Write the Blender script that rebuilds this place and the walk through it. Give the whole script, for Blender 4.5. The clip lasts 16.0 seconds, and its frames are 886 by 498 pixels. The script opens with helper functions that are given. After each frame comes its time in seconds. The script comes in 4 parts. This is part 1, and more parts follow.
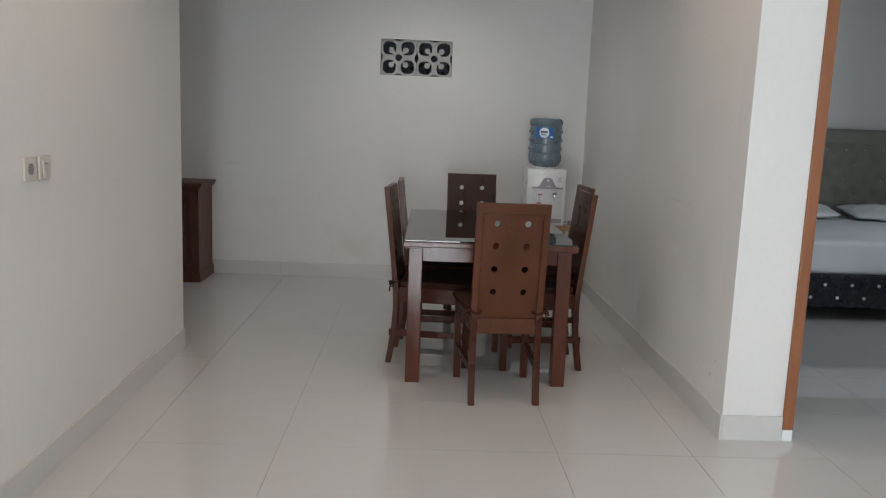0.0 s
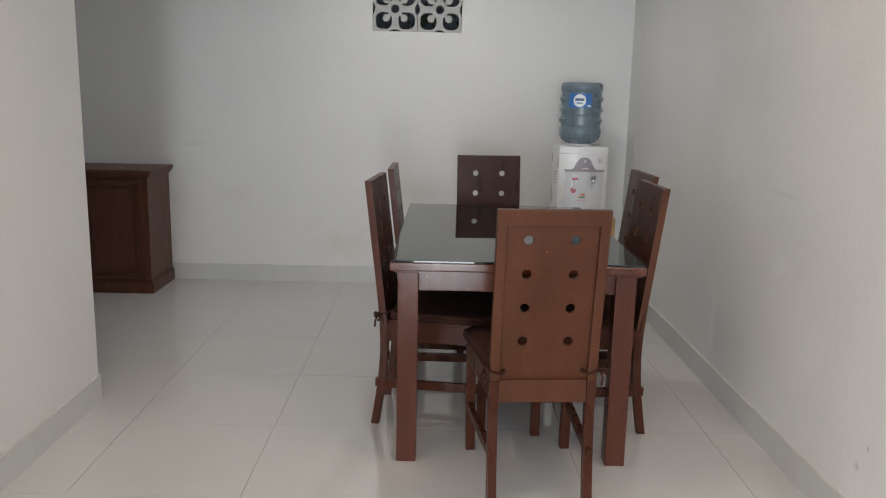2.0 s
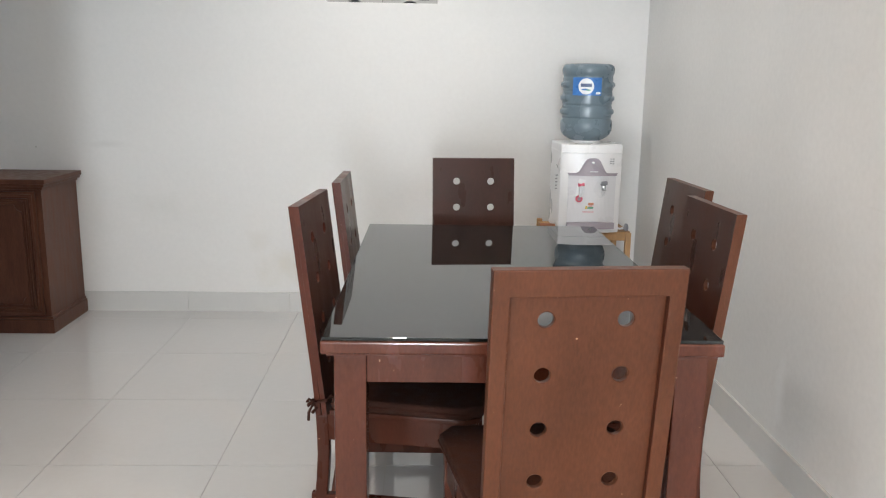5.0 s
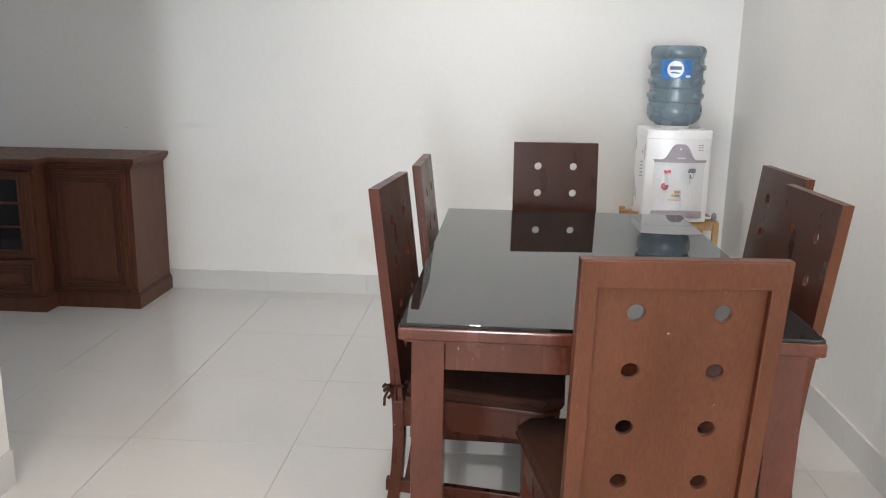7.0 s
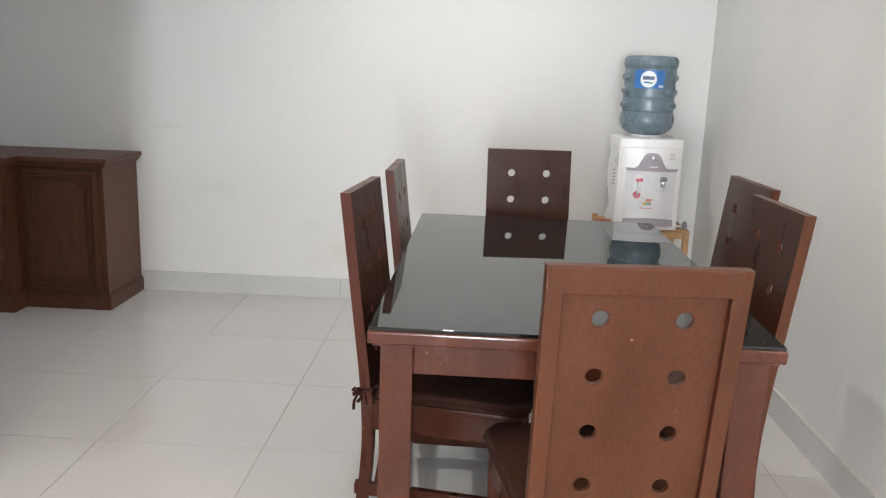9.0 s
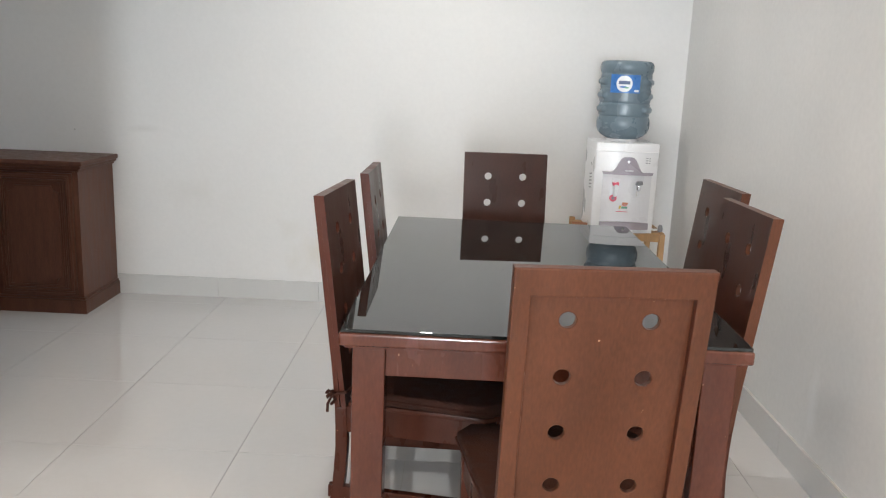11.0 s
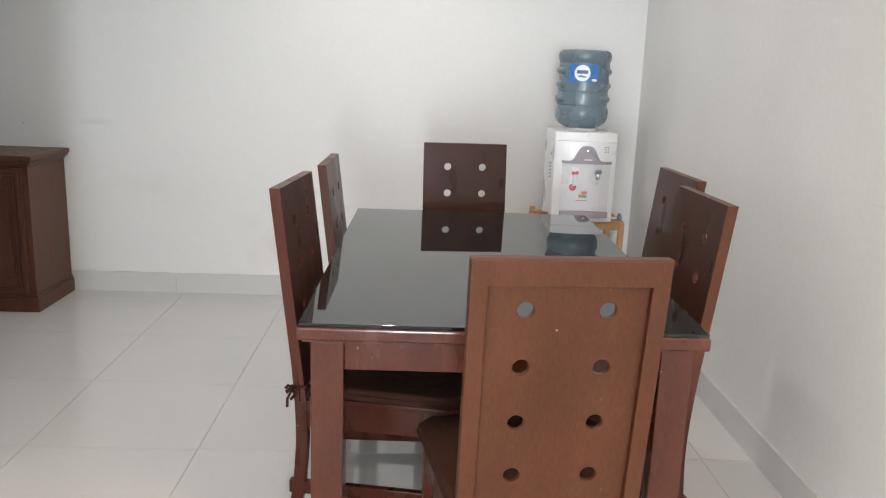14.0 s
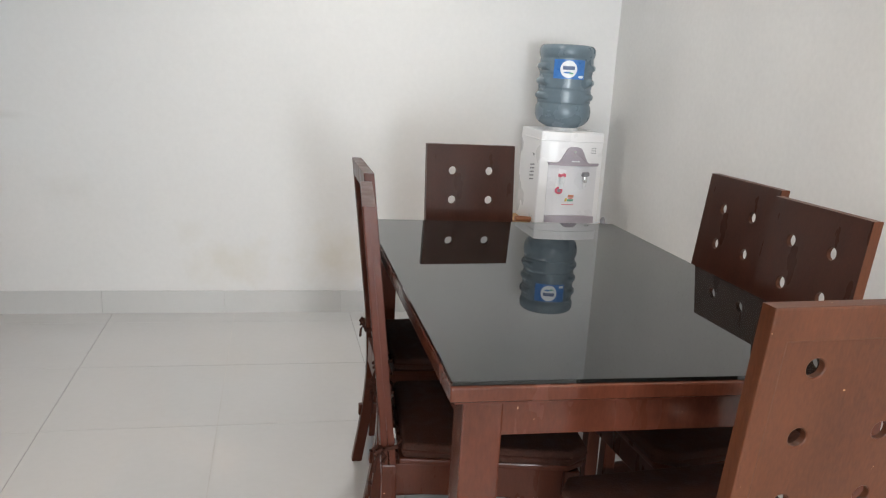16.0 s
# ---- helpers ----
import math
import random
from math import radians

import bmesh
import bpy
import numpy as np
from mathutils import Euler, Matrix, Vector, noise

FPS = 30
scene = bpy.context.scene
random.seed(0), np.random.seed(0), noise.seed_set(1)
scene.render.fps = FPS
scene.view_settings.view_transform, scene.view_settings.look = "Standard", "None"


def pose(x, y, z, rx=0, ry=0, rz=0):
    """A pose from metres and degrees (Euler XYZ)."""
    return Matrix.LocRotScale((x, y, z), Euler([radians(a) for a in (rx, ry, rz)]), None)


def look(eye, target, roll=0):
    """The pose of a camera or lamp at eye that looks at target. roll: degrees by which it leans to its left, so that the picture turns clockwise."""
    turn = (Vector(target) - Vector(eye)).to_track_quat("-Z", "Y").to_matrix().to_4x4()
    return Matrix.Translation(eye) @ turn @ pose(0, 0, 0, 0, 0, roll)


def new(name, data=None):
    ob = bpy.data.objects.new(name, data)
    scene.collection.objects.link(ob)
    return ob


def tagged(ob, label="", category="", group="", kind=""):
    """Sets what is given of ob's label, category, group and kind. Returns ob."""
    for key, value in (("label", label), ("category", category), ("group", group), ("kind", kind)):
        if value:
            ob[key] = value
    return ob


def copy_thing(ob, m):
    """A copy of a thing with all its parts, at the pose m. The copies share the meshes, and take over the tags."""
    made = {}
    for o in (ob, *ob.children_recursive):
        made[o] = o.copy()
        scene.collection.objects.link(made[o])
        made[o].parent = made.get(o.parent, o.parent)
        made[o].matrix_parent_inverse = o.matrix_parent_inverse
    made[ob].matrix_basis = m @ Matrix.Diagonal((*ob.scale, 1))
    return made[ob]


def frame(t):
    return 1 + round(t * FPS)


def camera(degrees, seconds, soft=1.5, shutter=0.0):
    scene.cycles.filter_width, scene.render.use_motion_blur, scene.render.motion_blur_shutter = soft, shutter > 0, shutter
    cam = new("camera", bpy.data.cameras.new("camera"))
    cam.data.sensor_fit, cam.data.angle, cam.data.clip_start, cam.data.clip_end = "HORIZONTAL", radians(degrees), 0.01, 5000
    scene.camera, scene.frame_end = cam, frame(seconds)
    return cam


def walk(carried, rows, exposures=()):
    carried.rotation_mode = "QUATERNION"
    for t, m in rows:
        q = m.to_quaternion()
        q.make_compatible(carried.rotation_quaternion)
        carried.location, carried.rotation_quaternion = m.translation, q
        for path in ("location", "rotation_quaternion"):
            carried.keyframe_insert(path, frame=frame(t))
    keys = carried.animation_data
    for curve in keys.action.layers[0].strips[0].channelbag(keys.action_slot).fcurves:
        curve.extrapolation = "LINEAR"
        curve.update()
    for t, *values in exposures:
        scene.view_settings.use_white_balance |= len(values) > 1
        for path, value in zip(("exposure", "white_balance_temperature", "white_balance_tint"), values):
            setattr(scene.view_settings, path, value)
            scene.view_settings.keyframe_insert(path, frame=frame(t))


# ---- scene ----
cam = camera(58.1, 16.0, 1.15)
PATH = [
    (0, (0.084, 0.111, 1.401), (0.146, 2.085, 1.086), 2.2),
    (0.5, (0.085, 0.433, 1.382), (0.098, 2.402, 1.033), 1.8),
    (1, (0.161, 0.813, 1.379), (0.145, 2.778, 1.009), 1.5),
    (1.5, (0.179, 1.14, 1.374), (0.173, 3.104, 0.996), 1.6),
    (2, (0.165, 1.453, 1.38), (0.186, 3.415, 0.993), 1.3),
    (2.5, (0.198, 1.779, 1.371), (0.209, 3.74, 0.979), 1.1),
    (3, (0.197, 2.023, 1.369), (0.207, 3.984, 0.977), 1.0),
    (3.5, (0.157, 2.254, 1.372), (0.203, 4.213, 0.973), 1.1),
    (3.7, (0.158, 2.314, 1.363), (0.221, 4.272, 0.961), 1.0),
    (5.8, (0.256, 2.572, 1.347), (0.308, 4.528, 0.929), 0.6),
    (6, (0.246, 2.579, 1.345), (0.265, 4.533, 0.919), 0.5),
    (6.5, (0.222, 2.582, 1.341), (0.158, 4.531, 0.899), 0.7),
    (7, (0.211, 2.579, 1.339), (0.085, 4.524, 0.892), 1.0),
    (7.5, (0.212, 2.567, 1.341), (0.074, 4.512, 0.896), 1.5),
    (8, (0.219, 2.564, 1.343), (0.102, 4.51, 0.899), 1.8),
    (8.5, (0.224, 2.566, 1.342), (0.138, 4.515, 0.903), 2.0),
    (9, (0.227, 2.566, 1.343), (0.159, 4.518, 0.909), 2.1),
    (11.5, (0.254, 2.554, 1.343), (0.246, 4.508, 0.921), 2.4),
    (12, (0.255, 2.553, 1.343), (0.266, 4.508, 0.921), 2.4),
    (12.5, (0.259, 2.553, 1.343), (0.284, 4.507, 0.916), 2.3),
    (13, (0.259, 2.561, 1.342), (0.296, 4.513, 0.908), 2.0),
    (13.5, (0.262, 2.565, 1.342), (0.319, 4.517, 0.908), 2.0),
    (14, (0.264, 2.569, 1.342), (0.332, 4.519, 0.9), 2.1),
    (14.5, (0.224, 2.606, 1.331), (0.332, 4.55, 0.874), 2.5),
    (15, (0.022, 2.695, 1.33), (0.218, 4.632, 0.872), 2.8),
    (15.5, (-0.148, 2.793, 1.334), (0.133, 4.722, 0.884), 3.2),
    (16, (-0.302, 2.993, 1.312), (0.12, 4.898, 0.871), 3.4),
]
EXPOSURES = [(0.0, -1.0), (0.5, -0.88), (1.0, -0.75), (1.5, -0.6), (2.0, -0.52), (2.5, -0.32), (3.0, 0.06), (3.5, 0.14), (6.0, 0.28), (9.0, 0.28), (16.0, 0.26)]
walk(cam, [(t, look(eye, target, roll)) for t, eye, target, roll in PATH], EXPOSURES)

# ---- light ----
world = bpy.data.worlds.new("sky")
scene.world = world
world.use_nodes = True
wn = world.node_tree
sky = wn.nodes.new("ShaderNodeTexSky")
sky.sky_type, sky.sun_disc, sky.sun_elevation, sky.sun_rotation = "NISHITA", False, radians(50), radians(200)
wn.links.new(sky.outputs[0], wn.nodes["Background"].inputs[0])
wn.nodes["Background"].inputs[1].default_value = 0.1


def area_lamp(name, eye, target, w, h, watts, colour):
    d = bpy.data.lights.new(name, "AREA")
    d.shape, d.size, d.size_y, d.energy, d.color = "RECTANGLE", w, h, watts, colour
    ob = new(name, d)
    ob.matrix_world = look(eye, target)
    return ob


XL_WINDOW = -1.36
# fill lamp added to lift the dim alcove; no window is known there
area_lamp("alcove_fill", (-4.42, 5.9, 1.5), (0, 5.9, 1.5), 1.0, 0.9, 5, (0.84, 0.92, 1.0))
# daylight in the glazed front opening behind the walk, and warm ceiling downlights
area_lamp("front_daylight", (0.1, -3.96, 0.7), (0.1, 0, 0.7), 0.85, 1.3, 215, (0.86, 0.945, 1.0))
area_lamp("side_daylight", (XL_WINDOW, -0.9, 1.25), (2, -0.9, 1.25), 1.9, 1.9, 168, (0.88, 0.945, 1.0))
# fill lamp added to brighten the bedroom; the wall behind it has no window
area_lamp("bedroom_fill", (5.22, 5.6, 1.5), (0, 5.6, 1.5), 1.2, 1.1, 30, (0.86, 0.94, 1.0))
WARM = (1.0, 0.70, 0.45)
for lx, ly, watts, tint, cone in ((-0.9, 3.1, 46, WARM, 150), (1.18, 3.66, 52, WARM, 150), (0.1, 1.3, 48, WARM, 150), (0.11, 6.09, 62, (1.0, 0.97, 0.92), 135)):
    d = bpy.data.lights.new("downlight", "SPOT")
    d.energy, d.color, d.spot_size, d.spot_blend, d.shadow_soft_size = watts, tint, radians(cone), 0.9, 0.05
    ob = new("downlight", d)
    ob.matrix_world = look((lx, ly, 2.97), (lx, ly, 0))


# ---- materials ----
def mat(name, rgb, rough=0.5, vary=0.08, scale=4.0, fine=60.0, bump=0.05, metal=0.0, coat=0.0, stretch=(1, 1, 1), pieces=0.0, rough_vary=0.08, transmission=0.0, spec=0.5, chips=0.0):
    """A painted, stained or moulded surface: colour varied at two scales, uneven gloss, fine relief."""
    m = bpy.data.materials.new(name)
    m.use_nodes = True
    nt = m.node_tree
    b = nt.nodes["Principled BSDF"]
    b.inputs["Metallic"].default_value = metal
    b.inputs["Coat Weight"].default_value = coat
    b.inputs["Coat Roughness"].default_value = 0.12
    b.inputs["Transmission Weight"].default_value = transmission
    b.inputs["Specular IOR Level"].default_value = spec
    tc = nt.nodes.new("ShaderNodeTexCoord")
    mp = nt.nodes.new("ShaderNodeMapping")
    mp.inputs["Scale"].default_value = stretch
    nt.links.new(tc.outputs["Object"], mp.inputs[0])
    big, small = nt.nodes.new("ShaderNodeTexNoise"), nt.nodes.new("ShaderNodeTexNoise")
    for n, sc, det in ((big, scale, 4), (small, fine, 3)):
        n.inputs["Scale"].default_value, n.inputs["Detail"].default_value = sc, det
        nt.links.new(mp.outputs[0], n.inputs["Vector"])
    add = nt.nodes.new("ShaderNodeMath")
    add.operation = "MULTIPLY_ADD"
    add.inputs[1].default_value = 0.6
    nt.links.new(small.outputs[0], add.inputs[0])
    nt.links.new(big.outputs[0], add.inputs[2])
    last = add.outputs[0]
    if pieces:
        oi, mul = nt.nodes.new("ShaderNodeObjectInfo"), nt.nodes.new("ShaderNodeMath")
        mul.operation, mul.inputs[1].default_value = "MULTIPLY_ADD", pieces
        nt.links.new(oi.outputs["Random"], mul.inputs[0])
        nt.links.new(last, mul.inputs[2])
        last = mul.outputs[0]
    ramp = nt.nodes.new("ShaderNodeMapRange")
    ramp.inputs[1].default_value, ramp.inputs[2].default_value = 0.45, 1.15
    ramp.inputs[3].default_value, ramp.inputs[4].default_value = 1 - vary, 1 + vary
    nt.links.new(last, ramp.inputs[0])
    mix = nt.nodes.new("ShaderNodeVectorMath")
    mix.operation = "SCALE"
    mix.inputs[0].default_value = rgb
    nt.links.new(ramp.outputs[0], mix.inputs["Scale"])
    shade = mix.outputs[0]
    if chips:
        # sparse pale nicks in the varnish
        cn, cr, cm = nt.nodes.new("ShaderNodeTexNoise"), nt.nodes.new("ShaderNodeMapRange"), nt.nodes.new("ShaderNodeMix")
        cn.inputs["Scale"].default_value, cn.inputs["Detail"].default_value = 75, 1
        nt.links.new(tc.outputs["Object"], cn.inputs["Vector"])
        cr.inputs[1].default_value, cr.inputs[2].default_value = chips, chips + 0.02
        nt.links.new(cn.outputs[0], cr.inputs[0])
        cm.data_type = "RGBA"
        cm.inputs[7].default_value = (0.42, 0.25, 0.15, 1)
        nt.links.new(cr.outputs[0], cm.inputs[0])
        nt.links.new(shade, cm.inputs[6])
        shade = cm.outputs[2]
    nt.links.new(shade, b.inputs["Base Color"])
    rr = nt.nodes.new("ShaderNodeMapRange")
    rr.inputs[1].default_value, rr.inputs[2].default_value = 0.3, 0.7
    rr.inputs[3].default_value, rr.inputs[4].default_value = max(0.0, rough * (1 - rough_vary * 3)), rough * (1 + rough_vary * 3)
    nt.links.new(big.outputs[0], rr.inputs[0])
    nt.links.new(rr.outputs[0], b.inputs["Roughness"])
    if bump:
        bp = nt.nodes.new("ShaderNodeBump")
        bp.inputs["Strength"].default_value, bp.inputs["Distance"].default_value = bump, 0.004
        nt.links.new(small.outputs[0], bp.inputs["Height"])
        nt.links.new(bp.outputs[0], b.inputs["Normal"])
    return m


def stains(m, spots):
    """Smudges with a shape of their own on a wall: (place, radius, colour, amount)."""
    nt = m.node_tree
    b = nt.nodes["Principled BSDF"]
    src = b.inputs["Base Color"].links[0].from_socket
    geo = nt.nodes.new("ShaderNodeNewGeometry")
    ns = nt.nodes.new("ShaderNodeTexNoise")
    ns.inputs["Scale"].default_value, ns.inputs["Detail"].default_value = 9.0, 6
    nt.links.new(geo.outputs["Position"], ns.inputs["Vector"])
    for place, (ry, rz), colour, amount in spots:
        sub = nt.nodes.new("ShaderNodeVectorMath")
        sub.operation, sub.inputs[1].default_value = "SUBTRACT", place
        nt.links.new(geo.outputs["Position"], sub.inputs[0])
        sc = nt.nodes.new("ShaderNodeVectorMath")
        sc.operation, sc.inputs[1].default_value = "MULTIPLY", (1 / ry, 1 / ry, 1 / rz)
        nt.links.new(sub.outputs[0], sc.inputs[0])
        ln = nt.nodes.new("ShaderNodeVectorMath")
        ln.operation = "LENGTH"
        nt.links.new(sc.outputs[0], ln.inputs[0])
        ad = nt.nodes.new("ShaderNodeMath")
        ad.operation, ad.inputs[1].default_value = "MULTIPLY_ADD", 1.6
        nt.links.new(ns.outputs[0], ad.inputs[0])
        nt.links.new(ln.outputs["Value"], ad.inputs[2])
        mr = nt.nodes.new("ShaderNodeMapRange")
        mr.inputs[1].default_value, mr.inputs[2].default_value = 0.9, 1.7
        mr.inputs[3].default_value, mr.inputs[4].default_value = amount, 0.0
        nt.links.new(ad.outputs[0], mr.inputs[0])
        mx = nt.nodes.new("ShaderNodeMix")
        mx.data_type = "RGBA"
        mx.inputs[7].default_value = (*colour, 1)
        nt.links.new(mr.outputs[0], mx.inputs[0])
        nt.links.new(src, mx.inputs[6])
        src = mx.outputs[2]
    nt.links.new(src, b.inputs["Base Color"])


M_WALL = mat("wall_paint", (0.75, 0.735, 0.72), 0.55, 0.035, 1.3, 45, 0.02, spec=0.3)
M_WALL_R = mat("wall_paint_worn", (0.76, 0.745, 0.725), 0.5, 0.06, 2.2, 45, 0.025, spec=0.3)
stains(M_WALL_R, [((1.51, 3.78, 0.25), (0.022, 0.022), (0.3, 0.28, 0.26), 0.5), ((1.51, 3.73, 0.33), (0.01, 0.012), (0.3, 0.28, 0.26), 0.5),
                  ((1.51, 5.15, 0.30), (0.05, 0.16), (0.9, 0.9, 0.9), 0.5), ((1.51, 4.45, 0.75), (0.12, 0.05), (0.88, 0.88, 0.86), 0.35),
                  ((1.51, 4.5, 1.02), (0.3, 0.008), (0.55, 0.5, 0.43), 0.25)])
stains(M_WALL, [((-1.95, 7.14, 0.96), (0.008, 0.008), (0.25, 0.23, 0.2), 0.6), ((0.05, 7.14, 0.32), (0.25, 0.2), (0.62, 0.56, 0.44), 0.4), ((-0.5, 7.14, 0.28), (0.3, 0.16), (0.64, 0.59, 0.48), 0.35),
                ((-1.55, 7.14, 0.98), (0.16, 0.03), (0.55, 0.53, 0.5), 0.3), ((-1.25, 7.14, 0.62), (0.2, 0.12), (0.62, 0.6, 0.56), 0.22), ((-0.72, 7.14, 0.42), (0.1, 0.1), (0.6, 0.57, 0.5), 0.25)])
M_CEIL = mat("ceiling_paint", (0.8, 0.8, 0.78), 0.7, 0.02, 1.0, 40, 0.03)
M_TILE = mat("porcelain_tile", (0.60, 0.596, 0.595), 0.03, 0.03, 2.0, 35, 0.0, pieces=0.06, rough_vary=0.1, spec=1.0)
M_GROUT = mat("grout", (0.49, 0.475, 0.455), 0.8, 0.2, 6, 90, 0.1)
M_SKIRT = mat("skirting_tile", (0.60, 0.592, 0.578), 0.25, 0.03, 3, 50, 0.0, pieces=0.05, rough_vary=0.0)
M_WOOD = mat("mahogany_varnish", (0.088, 0.0282, 0.0122), 0.38, 0.34, 2.6, 90, 0.03, coat=0.1, stretch=(2.4, 2.4, 0.7), spec=0.2, chips=0.80)
M_WOOD_L = mat("red_mahogany_varnish", (0.074, 0.019, 0.01), 0.34, 0.25, 4, 60, 0.03, coat=0.08, stretch=(4, 4, 1.2), spec=0.15, chips=0.80)
M_WOOD_D = mat("dark_varnish_and_recess_shade", (0.06, 0.0168, 0.0092), 0.3, 0.25, 4, 60, 0.03, coat=0.06, stretch=(4, 4, 1.2), spec=0.15, chips=0.81)
M_WOOD_F = mat("brown_mahogany_varnish", (0.054, 0.0185, 0.0115), 0.32, 0.3, 5, 80, 0.03, coat=0.15, stretch=(3, 3, 1.0), spec=0.2, chips=0.81)
M_WOOD_E = mat("worn_varnish_edge", (0.20, 0.10, 0.062), 0.45, 0.7, 14, 60, 0.05, spec=0.3)
M_WOOD_T = mat("table_varnish", (0.086, 0.0248, 0.0138), 0.24, 0.3, 4, 60, 0.03, coat=0.4, stretch=(3, 3, 1), spec=0.15, chips=0.79)
M_WOOD_C = mat("carved_teak", (0.102, 0.039, 0.0225), 0.42, 0.32, 6, 45, 0.08, coat=0.05, stretch=(5, 5, 0.8), spec=0.3)
M_PINE = mat("pine_wood", (0.44, 0.25, 0.11), 0.5, 0.2, 8, 50, 0.08, stretch=(4, 4, 1))
M_JAMB = mat("door_frame_stain", (0.27, 0.10, 0.042), 0.42, 0.2, 6, 50, 0.06, stretch=(6, 6, 0.5))
M_CLOTH = mat("cushion_fabric", (0.04, 0.0155, 0.0105), 0.9, 0.4, 30, 220, 0.5, spec=0.2)
M_CORD = mat("tie_cord", (0.045, 0.017, 0.012), 0.9, 0.3, 60, 200, 0.3, spec=0.1)
M_GLASS_TOP = mat("black_glass", (0.008, 0.009, 0.009), 0.015, 0.1, 3, 30, 0.0)
M_PLASTIC = mat("white_plastic", (0.84, 0.835, 0.845), 0.3, 0.02, 5, 60, 0.0)
M_LILAC = mat("lilac_plastic", (0.36, 0.32, 0.36), 0.35, 0.05, 8, 60, 0.0)
M_PANEL = mat("pale_plastic", (0.74, 0.74, 0.765), 0.28, 0.02, 5, 60, 0.0)
M_BOTTLE = mat("blue_bottle", (0.145, 0.195, 0.232), 0.27, 0.10, 6, 50, 0.0, coat=0.12)
M_BLUE = mat("label_blue", (0.05, 0.19, 0.52), 0.35, 0.25, 25, 80, 0.0)
M_WHITE = mat("print_white", (0.82, 0.84, 0.86), 0.4, 0.03, 20, 80, 0.0)
M_INK = mat("print_ink", (0.10, 0.14, 0.26), 0.5, 0.05, 20, 80, 0.0)
M_PINK = mat("print_pink", (0.72, 0.13, 0.20), 0.4, 0.05, 20, 80, 0.0)
M_GREEN = mat("print_green", (0.16, 0.40, 0.28), 0.4, 0.05, 20, 80, 0.0)
M_ORANGE = mat("print_orange", (0.62, 0.26, 0.16), 0.4, 0.05, 20, 80, 0.0)
M_YELLOW = mat("print_yellow", (0.7, 0.5, 0.1), 0.4, 0.05, 20, 80, 0.0)
M_GREY = mat("grey_plastic", (0.22, 0.22, 0.24), 0.4, 0.05, 20, 80, 0.0)
M_CHROME = mat("chrome", (0.7, 0.7, 0.72), 0.15, 0.03, 9, 60, 0.0, metal=1.0)
M_CEMENT = mat("cast_cement", (0.46, 0.45, 0.44), 0.85, 0.15, 14, 90, 0.4)
M_DARK = mat("dark_glass", (0.006, 0.006, 0.007), 0.06, 0.1, 5, 40, 0.0)
M_YARD = mat("yard_wall", (0.16, 0.16, 0.165), 0.8, 0.7, 9, 40, 0.5)
M_LEAF = mat("foliage", (0.05, 0.085, 0.03), 0.6, 0.5, 30, 80, 0.2)
M_SOCKET = mat("socket_plastic", (0.60, 0.56, 0.515), 0.35, 0.03, 12, 60, 0.0)
M_SHEET = mat("bed_sheet", (0.78, 0.80, 0.84), 0.85, 0.05, 5, 120, 0.25)
M_PILLOW = mat("pillow_cover", (0.74, 0.75, 0.77), 0.85, 0.05, 6, 120, 0.25)
M_LEATHER = mat("black_leatherette", (0.014, 0.015, 0.024), 0.26, 0.6, 9, 28, 0.9)
M_TUFT = mat("grey_velvet", (0.21, 0.208, 0.185), 0.75, 0.15, 14, 150, 0.2)
M_STUD = mat("crystal_stud", (0.7, 0.72, 0.75), 0.3, 0.05, 20, 80, 0.0, metal=0.3)
M_PEEL = mat("peeling_backing", (0.5, 0.48, 0.45), 0.8, 0.5, 40, 120, 0.3)


# ---- mesh helpers ----
def part(name, bm, material, parent=None, label="", smooth=False):
    me = bpy.data.meshes.new(name)
    bmesh.ops.recalc_face_normals(bm, faces=bm.faces)
    bm.to_mesh(me)
    bm.free()
    me.materials.append(material)
    if smooth:
        for p in me.polygons:
            p.use_smooth = True
        me.set_sharp_from_angle(angle=radians(38))
    ob = new(name, me)
    if parent is not None:
        ob.parent = parent
    if label:
        ob["label"] = label
    return ob


def empty(name, m=None):
    ob = new(name)
    if m is not None:
        ob.matrix_world = m
    return ob


def box(x0, y0, z0, x1, y1, z1, bevel=0.0, seg=2, bm=None):
    out = bm if bm is not None else bmesh.new()
    b = bmesh.new()
    bmesh.ops.create_cube(b, size=1.0)
    for v in b.verts:
        v.co = Vector(((x0 + x1) / 2 + v.co.x * (x1 - x0), (y0 + y1) / 2 + v.co.y * (y1 - y0), (z0 + z1) / 2 + v.co.z * (z1 - z0)))
    if bevel:
        bmesh.ops.bevel(b, geom=b.edges[:], offset=bevel, segments=seg, affect="EDGES", profile=0.6)
    merge(b, out)
    return out


def merge(b, out):
    me = bpy.data.meshes.new("t")
    b.to_mesh(me)
    b.free()
    out.from_mesh(me)
    bpy.data.meshes.remove(me)


